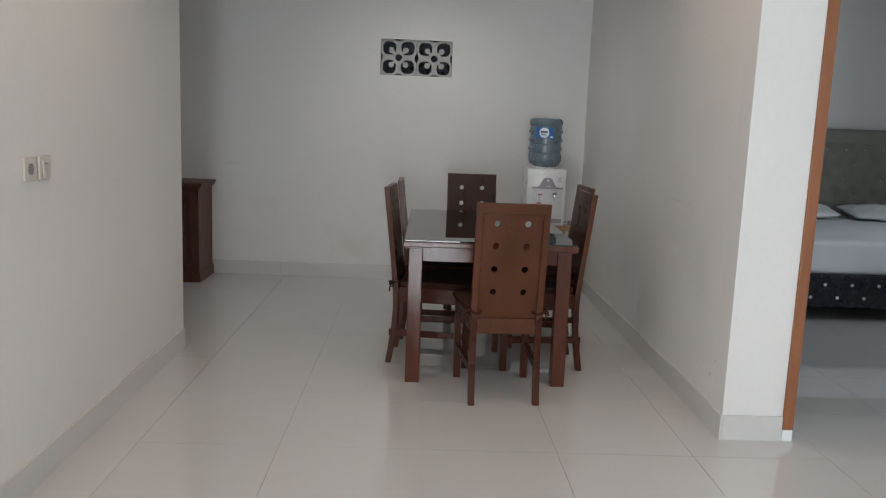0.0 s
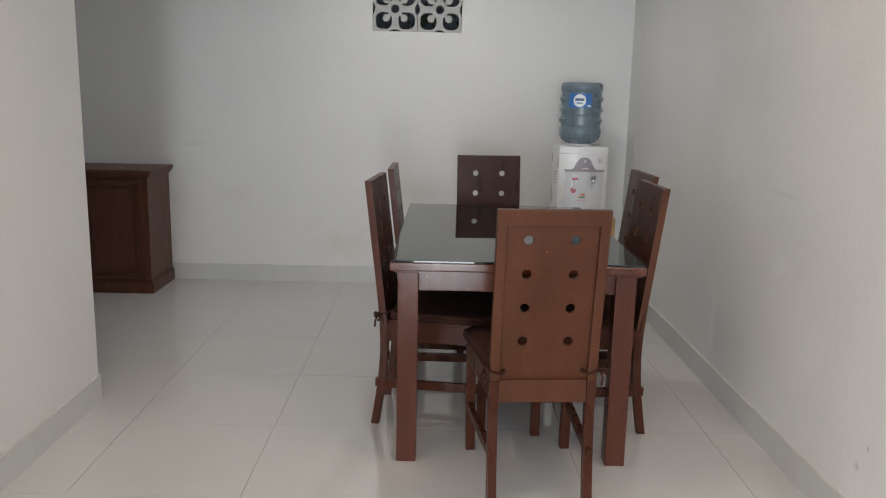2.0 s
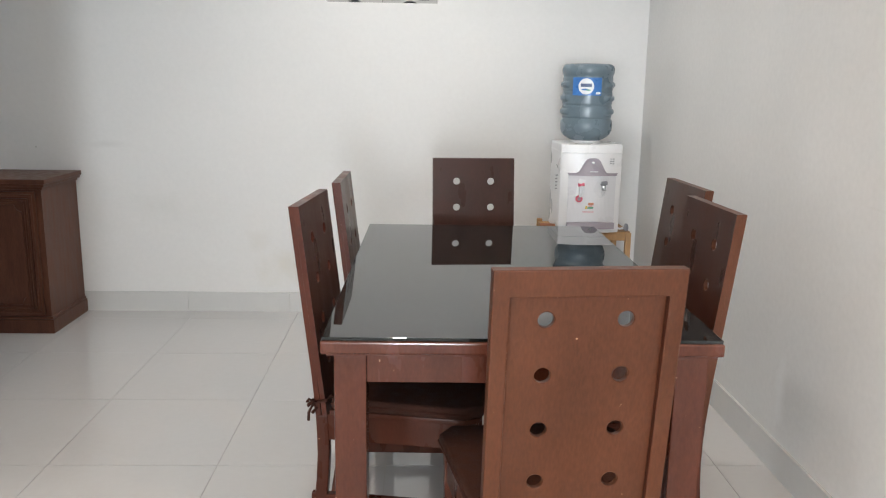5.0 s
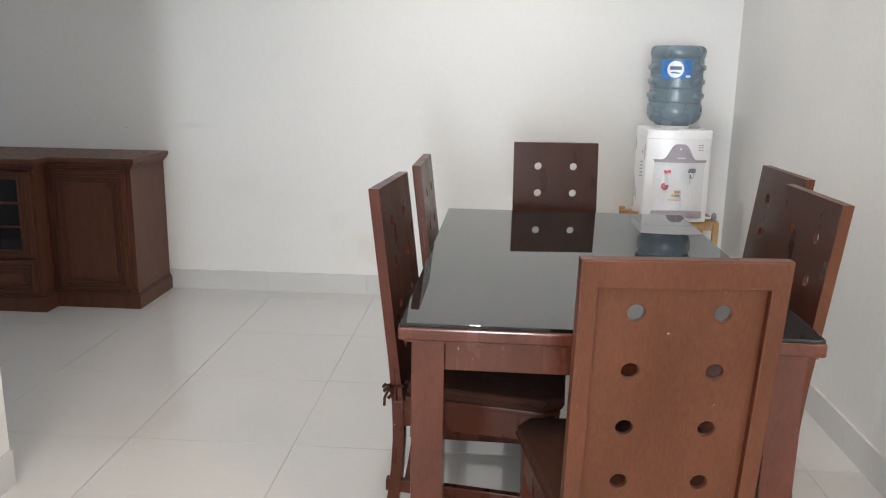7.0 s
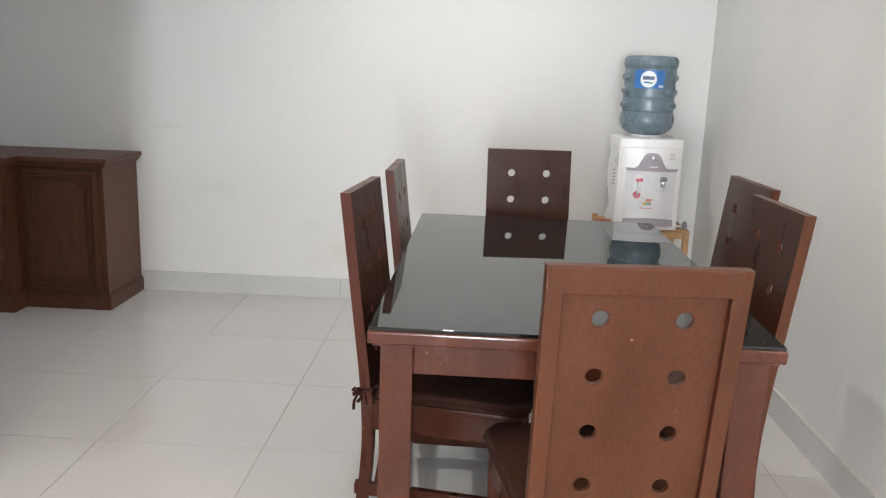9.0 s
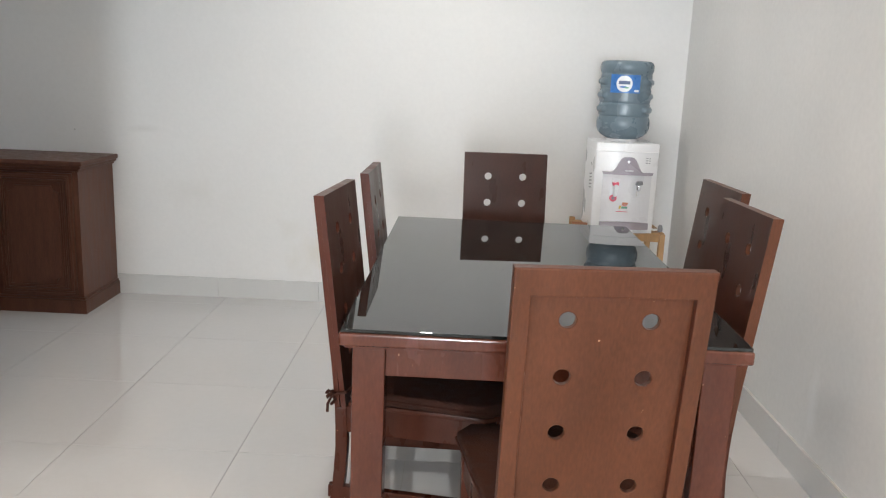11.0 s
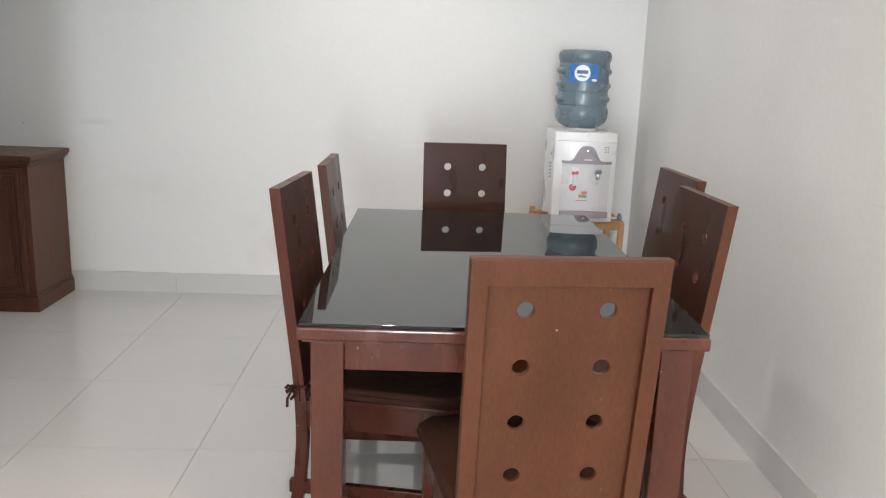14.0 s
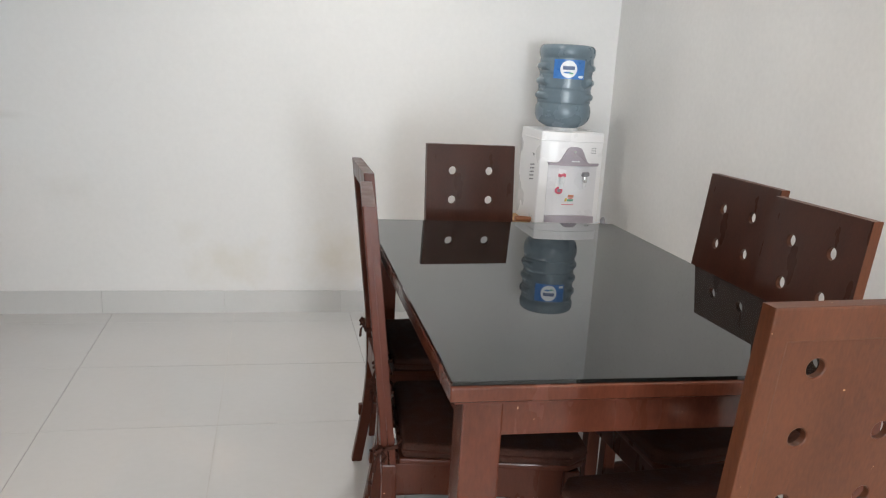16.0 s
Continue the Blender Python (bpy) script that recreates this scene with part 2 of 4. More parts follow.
def prism(outline, axis, a, b, bevel=0.0, seg=2):
    """A closed outline of 2D points carried from a to b along an axis (0 x: points are y,z; 1 y: x,z; 2 z: x,y)."""
    bm = bmesh.new()

    def at(p, d):
        q = [0, 0, 0]
        q[axis] = d
        r = [i for i in range(3) if i != axis]
        q[r[0]], q[r[1]] = p
        return q
    lo, hi = [bm.verts.new(at(p, a)) for p in outline], [bm.verts.new(at(p, b)) for p in outline]
    bm.faces.new(lo), bm.faces.new(hi)
    n = len(outline)
    for i in range(n):
        bm.faces.new((lo[i], lo[(i + 1) % n], hi[(i + 1) % n], hi[i]))
    if bevel:
        bmesh.ops.recalc_face_normals(bm, faces=bm.faces)
        bmesh.ops.bevel(bm, geom=bm.edges[:], offset=bevel, segments=seg, affect="EDGES", profile=0.6)
    return bm


def lathe(profile, steps=40, cx=0.0, cy=0.0, wobble=None):
    """Turn (radius, z) pairs about the upright line through cx, cy."""
    bm = bmesh.new()
    rings = []
    for r, z in profile:
        ring = []
        for i in range(steps):
            a = 2 * math.pi * i / steps
            rr = r + (wobble(a, z) if wobble else 0)
            ring.append(bm.verts.new((cx + rr * math.cos(a), cy + rr * math.sin(a), z)))
        rings.append(ring)
    for p, q in zip(rings, rings[1:]):
        for i in range(steps):
            bm.faces.new((p[i], p[(i + 1) % steps], q[(i + 1) % steps], q[i]))
    bm.faces.new(rings[0]), bm.faces.new(rings[-1])
    return bm


def disc(c, r, depth, axis=1, steps=24, bm=None):
    """A short round button whose flat faces look along an axis."""
    b = bmesh.new()
    bmesh.ops.create_cone(b, cap_ends=True, segments=steps, radius1=r, radius2=r, depth=depth)
    if axis == 1:
        bmesh.ops.rotate(b, verts=b.verts, cent=(0, 0, 0), matrix=Matrix.Rotation(radians(90), 3, "X"))
    if axis == 0:
        bmesh.ops.rotate(b, verts=b.verts, cent=(0, 0, 0), matrix=Matrix.Rotation(radians(90), 3, "Y"))
    bmesh.ops.translate(b, verts=b.verts, vec=c)
    out = bm if bm is not None else bmesh.new()
    merge(b, out)
    return out


def rod(points, r, steps=8, bm=None):
    """A round cord or bar through points."""
    out = bm if bm is not None else bmesh.new()
    rings, pts = [], [Vector(p) for p in points]
    for i, p in enumerate(pts):
        d = (pts[min(i + 1, len(pts) - 1)] - pts[max(i - 1, 0)]).normalized()
        u = d.orthogonal().normalized()
        w = d.cross(u)
        rings.append([out.verts.new(p + r * (math.cos(2 * math.pi * k / steps) * u + math.sin(2 * math.pi * k / steps) * w)) for k in range(steps)])
    for a, b in zip(rings, rings[1:]):
        off = min(range(steps), key=lambda o: (a[0].co - b[o].co).length)
        for k in range(steps):
            out.faces.new((a[k], a[(k + 1) % steps], b[(k + 1 + off) % steps], b[(k + off) % steps]))
    out.faces.new(rings[0]), out.faces.new(rings[-1])
    return out


# ---- the place ----
XL, XR, YB, ZC = -1.315, 1.51, 7.14, 3.0      # partition face, dining wall, back wall, ceiling
YP, YD = 4.827, 3.587                          # end of the partition, wall with the bedroom door


def wall(name, x0, y0, x1, y1, z0=-0.06, z1=ZC, material=None, label="off-white painted plaster wall"):
    return tagged(part(name, box(x0, y0, z0, x1, y1, z1), material or M_WALL), label, "wall", kind="structure")


wall("wall_partition", XL - 0.13, 0.1, XL, YP)
# the living room's side window, behind the walk
wall("wall_window_end", XL - 0.13, -4.0, XL, -1.9)
wall("wall_window_sill", XL - 0.13, -1.9, XL, 0.1, -0.06, 0.25)
wall("wall_window_head", XL - 0.13, -1.9, XL, 0.1, 2.25, ZC)
wall("wall_alcove", -4.4, YP - 0.13, XL - 0.13, YP)
# unseen west wall, its opening made up for the alcove fill lamp
wall("wall_west_south", -4.53, YP - 0.13, -4.4, 5.38)
wall("wall_west_north", -4.53, 6.42, -4.4, YB)
wall("wall_west_below", -4.53, 5.38, -4.4, 6.42, -0.06, 1.03)
wall("wall_west_above", -4.53, 5.38, -4.4, 6.42, 1.97, ZC)
wall("wall_right", XR, YD + 0.14, XR + 0.13, YB, material=M_WALL_R, label="scuffed off-white painted plaster wall")
wall("wall_living_east", 3.4, -4.0, 3.53, YD)
wall("wall_bedroom_east", 5.3, YD + 0.14, 5.43, 8.2)
wall("wall_bedroom_back", XR + 0.13, 8.06, 5.3, 8.2)
# front wall with its wide opening
wall("wall_front_left", XL, -4.13, -0.12, -4.0)
wall("wall_front_right", 0.82, -4.13, 3.4, -4.0)
wall("wall_front_lintel", -0.12, -4.13, 0.82, -4.0, 2.42, ZC)
# wall with the bedroom doorway, 1.84 to 2.66
DX0, DX1, DZ = 1.80, 2.70, 2.10
wall("wall_door_side", XR, YD, DX0, YD + 0.14)
wall("wall_door_far", DX1, YD, 5.43, YD + 0.14)
wall("wall_door_lintel", DX0, YD, DX1, YD + 0.14, DZ, ZC)
frame_door = tagged(empty("door_1", pose(0, 0, 0)), "reddish-brown stained wooden door frame on white footings", "door frame", kind="structure")
for x0, x1 in ((DX0 - 0.008, DX0 + 0.042), (DX1 - 0.042, DX1 + 0.008)):
    part("jamb", box(x0, YD - 0.012, 0.055, x1, YD + 0.15, DZ + 0.02, 0.003), M_JAMB, frame_door)
    part("footing", box(x0 + 0.001, YD - 0.011, 0.0, x1 - 0.001, YD + 0.149, 0.055, 0.002), M_WHITE, frame_door, "white painted footing")
part("head", box(DX0 + 0.042, YD - 0.012, DZ - 0.03, DX1 - 0.042, YD + 0.15, DZ + 0.02, 0.003), M_JAMB, frame_door)

# back wall with the opening of the vent blocks
VX0, VX1, VZ0, VZ1 = -0.294, 0.322, 1.780, 2.084
wall("wall_back_left", -4.4, YB, VX0, YB + 0.13)
wall("wall_back_right", VX1, YB, XR + 0.13, YB + 0.13)
wall("wall_back_below", VX0, YB, VX1, YB + 0.13, -0.06, VZ0)
wall("wall_back_above", VX0, YB, VX1, YB + 0.13, VZ1, ZC)
tagged(part("ceiling", box(-4.53, -4.13, ZC, 5.43, 8.2, ZC + 0.12), M_CEIL), "plain white painted ceiling", "ceiling", kind="structure")
# the yard behind the vent
tagged(part("backdrop", box(-3.0, 8.9, -0.5, 2.6, 9.0, 2.6), M_YARD), "mottled dark yard wall behind the vent blocks", "backdrop", kind="structure")
gb = bmesh.new()
for sx0, sy0, sx1, sy1 in ((-60, -60, 60, -4.13), (-60, 8.2, 60, 60), (-60, -4.13, -4.53, 8.2), (5.43, -4.13, 60, 8.2)):
    box(sx0, sy0, -0.3, sx1, sy1, -0.08, bm=gb)
tagged(part("ground", gb, M_YARD), "bare dark ground around the house", "ground", kind="structure")


# vent blocks: a square frame, a ring with four lobed petals around a round eye
def vent_block(cx):
    thing = tagged(empty("vent_block", pose(cx, YB + 0.02, (VZ0 + VZ1) / 2)), "cast grey cement vent block with four-petal pattern", "vent block", "vent blocks in the back wall")
    n, s = 66, 0.152
    h = VZ1 - VZ0
    solid = np.zeros((n, n), bool)
    for i in range(n):
        for j in range(n):
            x, z = (i + 0.5) / n * 2 - 1, (j + 0.5) / n * 2 - 1
            keep = True
            r = math.hypot(x, z)
            if r < 0.19:
                keep = False
            for sx in (-1, 1):
                for sz in (-1, 1):
                    # a petal: rounded square hole with a knob reaching in from the eye
                    px, pz = sx * x - 0.52, sz * z - 0.52
                    u, w = (px + pz) / 1.414, (px - pz) / 1.414
                    petal = (abs(px / 0.37) ** 2.6 + abs(pz / 0.37) ** 2.6) < 1
                    knob = math.hypot(u + 0.17, w) < 0.165 or (u < -0.17 and abs(w) < 0.085)
                    if petal and not knob:
                        keep = False
            for ex, ez in ((0, 1), (0, -1), (1, 0), (-1, 0)):
                t = x if ex == 0 else z
                d = 1 - (z * ez if ex == 0 else x * ex)
                if d < 0.10 * (1 - (t / 0.25) ** 2) and abs(t) < 0.25:
                    keep = False
            solid[i, j] = keep
    verts, faces, index = [], [], {}

    def vid(i, j, k):
        if (i, j, k) not in index:
            index[(i, j, k)] = len(verts)
            verts.append(((i / n * 2 - 1) * s, (0.0, 0.07)[k], (j / n * 2 - 1) * h / 2))
        return index[(i, j, k)]
    for i in range(n):
        for j in range(n):
            if not solid[i, j]:
                continue
            for k in (0, 1):
                faces.append([vid(*p, k) for p in ((i, j), (i + 1, j), (i + 1, j + 1), (i, j + 1))])
            for (di, dj), (p, q) in (((-1, 0), ((i, j), (i, j + 1))), ((1, 0), ((i + 1, j), (i + 1, j + 1))), ((0, -1), ((i, j), (i + 1, j))), ((0, 1), ((i, j + 1), (i + 1, j + 1)))):
                a, b = i + di, j + dj
                if not (0 <= a < n and 0 <= b < n) or not solid[a, b]:
                    faces.append([vid(*p, 0), vid(*q, 0), vid(*q, 1), vid(*p, 1)])
    me = bpy.data.meshes.new("lattice")
    me.from_pydata(verts, [], faces)
    bm = bmesh.new()
    bm.from_mesh(me)
    for _ in range(2):
        bmesh.ops.smooth_vert(bm, verts=[v for v in bm.verts if abs(v.co.x) < s * 0.985 and abs(v.co.z) < h / 2 * 0.985], factor=0.5, use_axis_x=True, use_axis_z=True)
    part("lattice", bm, M_CEMENT, thing)
    return thing


vent_block(VX0 + 0.154)
vent_block(VX1 - 0.154)
bush = bmesh.new()
for i in range(260):
    c = Vector((random.uniform(-0.1, 1.0), random.uniform(8.2, 8.7), random.uniform(1.2, 2.15)))
    q = Euler([random.uniform(0, 6) for _ in range(3)]).to_matrix()
    bush.faces.new([bush.verts.new(c + q @ Vector(p)) for p in ((-0.05, 0, 0), (0, 0.025, 0.005), (0.06, 0, 0), (0, -0.025, 0.005))])
rod([(0.45, 8.5, -0.1), (0.42, 8.48, 0.9), (0.5, 8.45, 1.7)], 0.03, bm=bush)
tagged(part("shrub", bush, M_LEAF), "dark green leafy shrub in the yard behind the vent", "shrub")


# ---- dining chairs ----
def rake(z):
    """How far the back of the chair lies behind its waist at height z."""
    pts = ((0.0, 0.038), (0.10, 0.022), (0.20, 0.008), (0.30, 0.0), (0.41, 0.001), (0.54, 0.011), (0.77, 0.038), (1.03, 0.068))
    for (a, p), (b, q) in zip(pts, pts[1:]):
        if z <= b:
            return p + (q - p) * (z - a) / (b - a)
    return pts[-1][1]


def swept(x0, x1, zs, depth, inset=0.0, bevel=0.004):
    """An upright bar that follows the rake, from its outer back face forwards by depth."""
    return raked([x0, x1], zs, depth, inset, bevel, lambda i, j: True)


def raked(xs, zs, depth, inset, bevel, filled, back_only=False):
    """A board of cells in x and z, bent to the rake; filled says which cells are solid."""
    bm = bmesh.new()
    vs = {}

    def v(i, j, k):
        if (i, j, k) not in vs:
            vs[(i, j, k)] = bm.verts.new((xs[i], -rake(zs[j]) + inset + depth * k, zs[j]))
        return vs[(i, j, k)]
    ni, nj = len(xs) - 1, len(zs) - 1
    for i in range(ni):
        for j in range(nj):
            if not filled(i, j):
                continue
            for k in (0, 1):
                bm.faces.new((v(i, j, k), v(i + 1, j, k), v(i + 1, j + 1, k), v(i, j + 1, k)))
            for di, dj, p, q in ((-1, 0, (i, j), (i, j + 1)), (1, 0, (i + 1, j), (i + 1, j + 1)), (0, -1, (i, j), (i + 1, j)), (0, 1, (i, j + 1), (i + 1, j + 1))):
                a, b = i + di, j + dj
                if not (0 <= a < ni and 0 <= b < nj and filled(a, b)):
                    bm.faces.new((v(*p, 0), v(*q, 0), v(*q, 1), v(*p, 1)))
    if bevel:
        bmesh.ops.recalc_face_normals(bm, faces=bm.faces)
        back = {w for key, w in vs.items() if key[2] == 0 or not back_only}
        es = [e for e in bm.edges if len(e.link_faces) == 2 and e.calc_face_angle(0) > 0.8 and all(w in back for w in e.verts)]
        bmesh.ops.bevel(bm, geom=es, offset=bevel, segments=2, affect="EDGES", profile=0.6)
    return bm


CW, STILE, TOP = 0.1815, 0.033, 1.025     # half width of the back, width of a stile, height


def perforated(x0, x1, z0, z1, cols, rows, r, y_in, depth):
    """The flat back panel, leaning with the rake, with its round holes drilled through."""
    bm = bmesh.new()
    steps = 24
    xs = [x0] + [(a + b) / 2 for a, b in zip(cols, cols[1:])] + [x1]
    zs = [z0] + [(a + b) / 2 for a, b in zip(rows, rows[1:])] + [z1]
    cache = {}

    def v(x, z, k):
        key = (round(x, 5), round(z, 5), k)
        if key not in cache:
            cache[key] = bm.verts.new((x, -0.011 - (z - 0.54) * 0.1163 + y_in + (depth if k else 0), z))
        return cache[key]
    for i, c in enumerate(cols):
        for j, rz in enumerate(rows):
            a, b, lo, hi = xs[i], xs[i + 1], zs[j], zs[j + 1]
            ring, rim, edge = [], [], []
            for k in range(steps):
                t = 2 * math.pi * (k + 0.5) / steps
                dx, dz = math.cos(t), math.sin(t)
                ring.append((c + r * dx, rz + r * dz))
                rim.append((c + (r + 0.002) * dx, rz + (r + 0.002) * dz))
                f = min(((b - c) / dx if dx > 0 else (a - c) / dx), ((hi - rz) / dz if dz > 0 else (lo - rz) / dz))
                edge.append((c + f * dx, rz + f * dz))
            for k in range(steps):
                m = (k + 1) % steps
                p, q = edge[k], edge[m]
                mid = None
                if abs(p[0] - q[0]) > 1e-6 and abs(p[1] - q[1]) > 1e-6:
                    mid = (p[0] if p[0] in (a, b) or min(abs(p[0] - a), abs(p[0] - b)) < 1e-6 else q[0], p[1] if min(abs(p[1] - lo), abs(p[1] - hi)) < 1e-6 else q[1])
                for side in (0, 1):
                    pts = [v(*rim[k], side), v(*p, side)] + ([v(*mid, side)] if mid else []) + [v(*q, side), v(*rim[m], side)]
                    bm.faces.new(pts)
                    sink = 0.0015 if side == 0 else -0.0015
                    n0, n1 = cache.get(("s", i, j, k, side)), cache.get(("s", i, j, m, side))
                    if n0 is None:
                        n0 = cache[("s", i, j, k, side)] = bm.verts.new((ring[k][0], v(*rim[k], side).co.y + sink, ring[k][1]))
                    if n1 is None:
                        n1 = cache[("s", i, j, m, side)] = bm.verts.new((ring[m][0], v(*rim[m], side).co.y + sink, ring[m][1]))
                    bm.faces.new((v(*rim[k], side), n0, n1, v(*rim[m], side)))
                bm.faces.new((cache[("s", i, j, k, 0)], cache[("s", i, j, m, 0)], cache[("s", i, j, m, 1)], cache[("s", i, j, k, 1)]))
    # the board's outer edges
    twin = {vert: cache[(key[0], key[1], 1)] for key, vert in cache.items() if len(key) == 3 and key[2] == 0}
    for e in [e for e in bm.edges if len(e.link_faces) == 1 and all(w in twin for w in e.verts)]:
        p, q = e.verts
        bm.faces.new((p, q, twin[q], twin[p]))
    return bm


def chair(m, back=M_WOOD, ties=(-1, 1)):
    c = tagged(empty("dining_chair", m), "reddish-brown varnished wooden dining chair with perforated back panel", "chair", "chairs round the table")
    zs_leg = [0.0, 0.06, 0.12, 0.19, 0.25, 0.32, 0.38, 0.44, 0.5, 0.56, 0.62, 0.68, 0.75, 0.82, 0.9, 0.972]
    for s in (-1, 1):
        x0, x1 = (-CW, -CW + 0.033) if s < 0 else (CW - 0.033, CW)
        part("back_leg", swept(x0, x1, zs_leg[:8], 0.034), M_WOOD_D, c)
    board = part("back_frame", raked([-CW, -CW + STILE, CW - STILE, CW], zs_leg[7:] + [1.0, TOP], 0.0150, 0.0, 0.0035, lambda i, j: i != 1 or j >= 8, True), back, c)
    # inner frame sides given dark varnish as painted-in recess shade, and rubbed arrises
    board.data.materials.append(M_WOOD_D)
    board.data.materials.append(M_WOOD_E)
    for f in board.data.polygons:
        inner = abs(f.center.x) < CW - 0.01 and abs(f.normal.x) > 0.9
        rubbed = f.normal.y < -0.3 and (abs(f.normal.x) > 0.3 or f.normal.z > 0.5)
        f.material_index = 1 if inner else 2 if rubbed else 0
    panel = part("back_panel", perforated(-CW, CW, 0.44, TOP, (-0.0762, 0.0762), (0.578, 0.694, 0.81, 0.924), 0.0158, 0.0150, 0.0140), back, c)
    panel.data.materials.append(M_WOOD_F)
    for f in panel.data.polygons:
        f.material_index = 1 if f.center.y > -rake(f.center.z) + 0.0265 else 0
    part("rear_apron", box(-CW + 0.033, 0.002, 0.362, CW - 0.033, 0.03, 0.442, 0.003), back, c)
    fy, fw = 0.445, 0.212
    for s in (-1, 1):
        leg = prism([(s * fw, fy), (s * (fw - 0.036), fy), (s * (fw - 0.036), fy - 0.036), (s * fw, fy - 0.036)], 2, 0.0, 0.44, 0.003)
        for v in leg.verts:
            if v.co.z < 0.3:
                v.co.x -= s * 0.006
        part("front_leg", leg, M_WOOD_D, c)
        a, b = Vector((s * (CW - 0.014), 0.03, 0)), Vector((s * (fw - 0.016), fy - 0.036, 0))
        side = Vector((0.011, 0, 0))
        part("side_apron", prism([(a - side)[:2], (a + side)[:2], (b + side)[:2], (b - side)[:2]], 2, 0.368, 0.442, 0.002), M_WOOD_D, c)
        a2 = Vector((s * (CW - 0.014), -0.02, 0))
        part("stretcher", prism([(a2 - side)[:2], (a2 + side)[:2], (b + side)[:2], (b - side)[:2]], 2, 0.165, 0.202, 0.003), M_WOOD_D, c)
    part("front_apron", box(-fw + 0.036, fy - 0.03, 0.368, fw - 0.036, fy - 0.008, 0.442, 0.003), M_WOOD_D, c)
    seat = [(-CW - 0.002, 0.036), (CW + 0.002, 0.036), (fw + 0.006, fy - 0.03), (fw - 0.02, fy + 0.012), (-fw + 0.02, fy + 0.012), (-fw - 0.006, fy - 0.03)]
    part("seat", prism(seat, 2, 0.4425, 0.4575, 0.004), M_WOOD_D, c)
    pad = [(-CW - 0.002, 0.042), (CW + 0.002, 0.042), (fw + 0.016, fy - 0.03), (fw - 0.02, fy + 0.02), (-fw + 0.02, fy + 0.02), (-fw - 0.016, fy - 0.03)]
    cushion = part("cushion", prism(pad, 2, 0.458, 0.494, 0.013, 4), M_CLOTH, c, "dark brown fabric seat pad", smooth=True)
    pipe = [Vector((x * 0.997, y * 0.995 + 0.001, 0.476)) for x, y in pad]
    part("piping", rod(pipe + [pipe[0]], 0.0035, 6), M_CORD, cushion)
    for s in ties:
        e = s * CW
        b = rod([(e - s * 0.03, 0.05, 0.478), (e - s * 0.045, 0.036, 0.487), (e - s * 0.02, 0.038, 0.49), (e + s * 0.004, 0.03, 0.487), (e + s * 0.006, 0.0, 0.482), (e + s * 0.002, -0.012, 0.478), (e - s * 0.02, -0.009, 0.47), (e - s * 0.03, -0.004, 0.465)], 0.0048)
        rod([(e + s * 0.006, 0.004, 0.484), (e + s * 0.018, -0.006, 0.489), (e + s * 0.024, -0.018, 0.48), (e + s * 0.012, -0.02, 0.472), (e + s * 0.006, -0.008, 0.478), (e + s * 0.02, 0.004, 0.47), (e + s * 0.034, -0.004, 0.462)], 0.0045, bm=b)
        rod([(e + s * 0.008, -0.008, 0.477), (e + s * 0.016, -0.018, 0.455), (e + s * 0.012, -0.02, 0.43)], 0.004, bm=b)
        rod([(e - s * 0.03, -0.006, 0.466), (e - s * 0.044, -0.003, 0.472), (e - s * 0.05, 0.014, 0.474), (e - s * 0.05, 0.028, 0.475)], 0.0062, bm=b)
        rod([(e + s * 0.004, -0.012, 0.478), (e + s * 0.013, -0.022, 0.486), (e + s * 0.016, -0.016, 0.494), (e + s * 0.006, -0.008, 0.488), (e - s * 0.002, -0.014, 0.48)], 0.005, bm=b)
        part("tie", b, M_CORD, c, "knotted dark brown tie cord", smooth=True)
    return c


# seats: middle of the back at seat level, and the way it faces
near = chair(pose(0.537, 3.98, 0, 0, 0, 4))
beside = chair(pose(1.012, 4.735, 0, 0, 0, 92), M_WOOD, (1,))
copy_thing(beside, pose(1.096, 5.207, 0, 0, 0, 92))
redder = chair(pose(-0.035, 4.79, 0, 0, 0, -95.5), M_WOOD_L)
for x, y, turn in ((0.009, 5.31, -90.5), (0.471, 6.018, 184)):
    copy_thing(redder, pose(x, y, 0, 0, 0, turn))

# ---- dining table ----
TX0, TX1, TY0, TY1 = 0.014, 0.938, 4.245, 5.73
table = tagged(empty("dining_table", pose((TX0 + TX1) / 2, (TY0 + TY1) / 2, 0, 0, 0, -0.7)), "reddish-brown varnished dining table with black glass top", "table")
hw, hl = (TX1 - TX0) / 2, (TY1 - TY0) / 2
edge = prism([(-hw, -hl), (hw, -hl), (hw, hl), (-hw, hl)], 2, 0.744, 0.775, 0.006, 3)
part("tabletop", edge, M_WOOD_T, table)
part("moulding", prism([(-hw + 0.012, -hl + 0.012), (hw - 0.012, -hl + 0.012), (hw - 0.012, hl - 0.012), (-hw + 0.012, hl - 0.012)], 2, 0.737, 0.744), M_WOOD_T, table)
part("glass_top", prism([(-hw + 0.004, -hl + 0.004), (hw - 0.004, -hl + 0.004), (hw - 0.004, hl - 0.004), (-hw + 0.004, hl - 0.004)], 2, 0.7755, 0.7835, 0.0012, 2), M_GLASS_TOP, table, "glossy black glass sheet")
lw, li = 0.075, 0.029
for sx in (-1, 1):
    for sy in (-1, 1):
        x, y = sx * (hw - li), sy * (hl - 0.018)
        part("leg", prism([(x, y), (x - sx * lw, y), (x - sx * lw, y - sy * lw), (x, y - sy * lw)], 2, 0.0, 0.737, 0.004), M_WOOD_T, table)
for sy in (-1, 1):
    y = sy * (hl - 0.018 - 0.012)
    part("apron", box(-hw + li + lw, min(y, y - sy * 0.022), 0.667, hw - li - lw, max(y, y - sy * 0.022), 0.737, 0.002), M_WOOD_T, table)
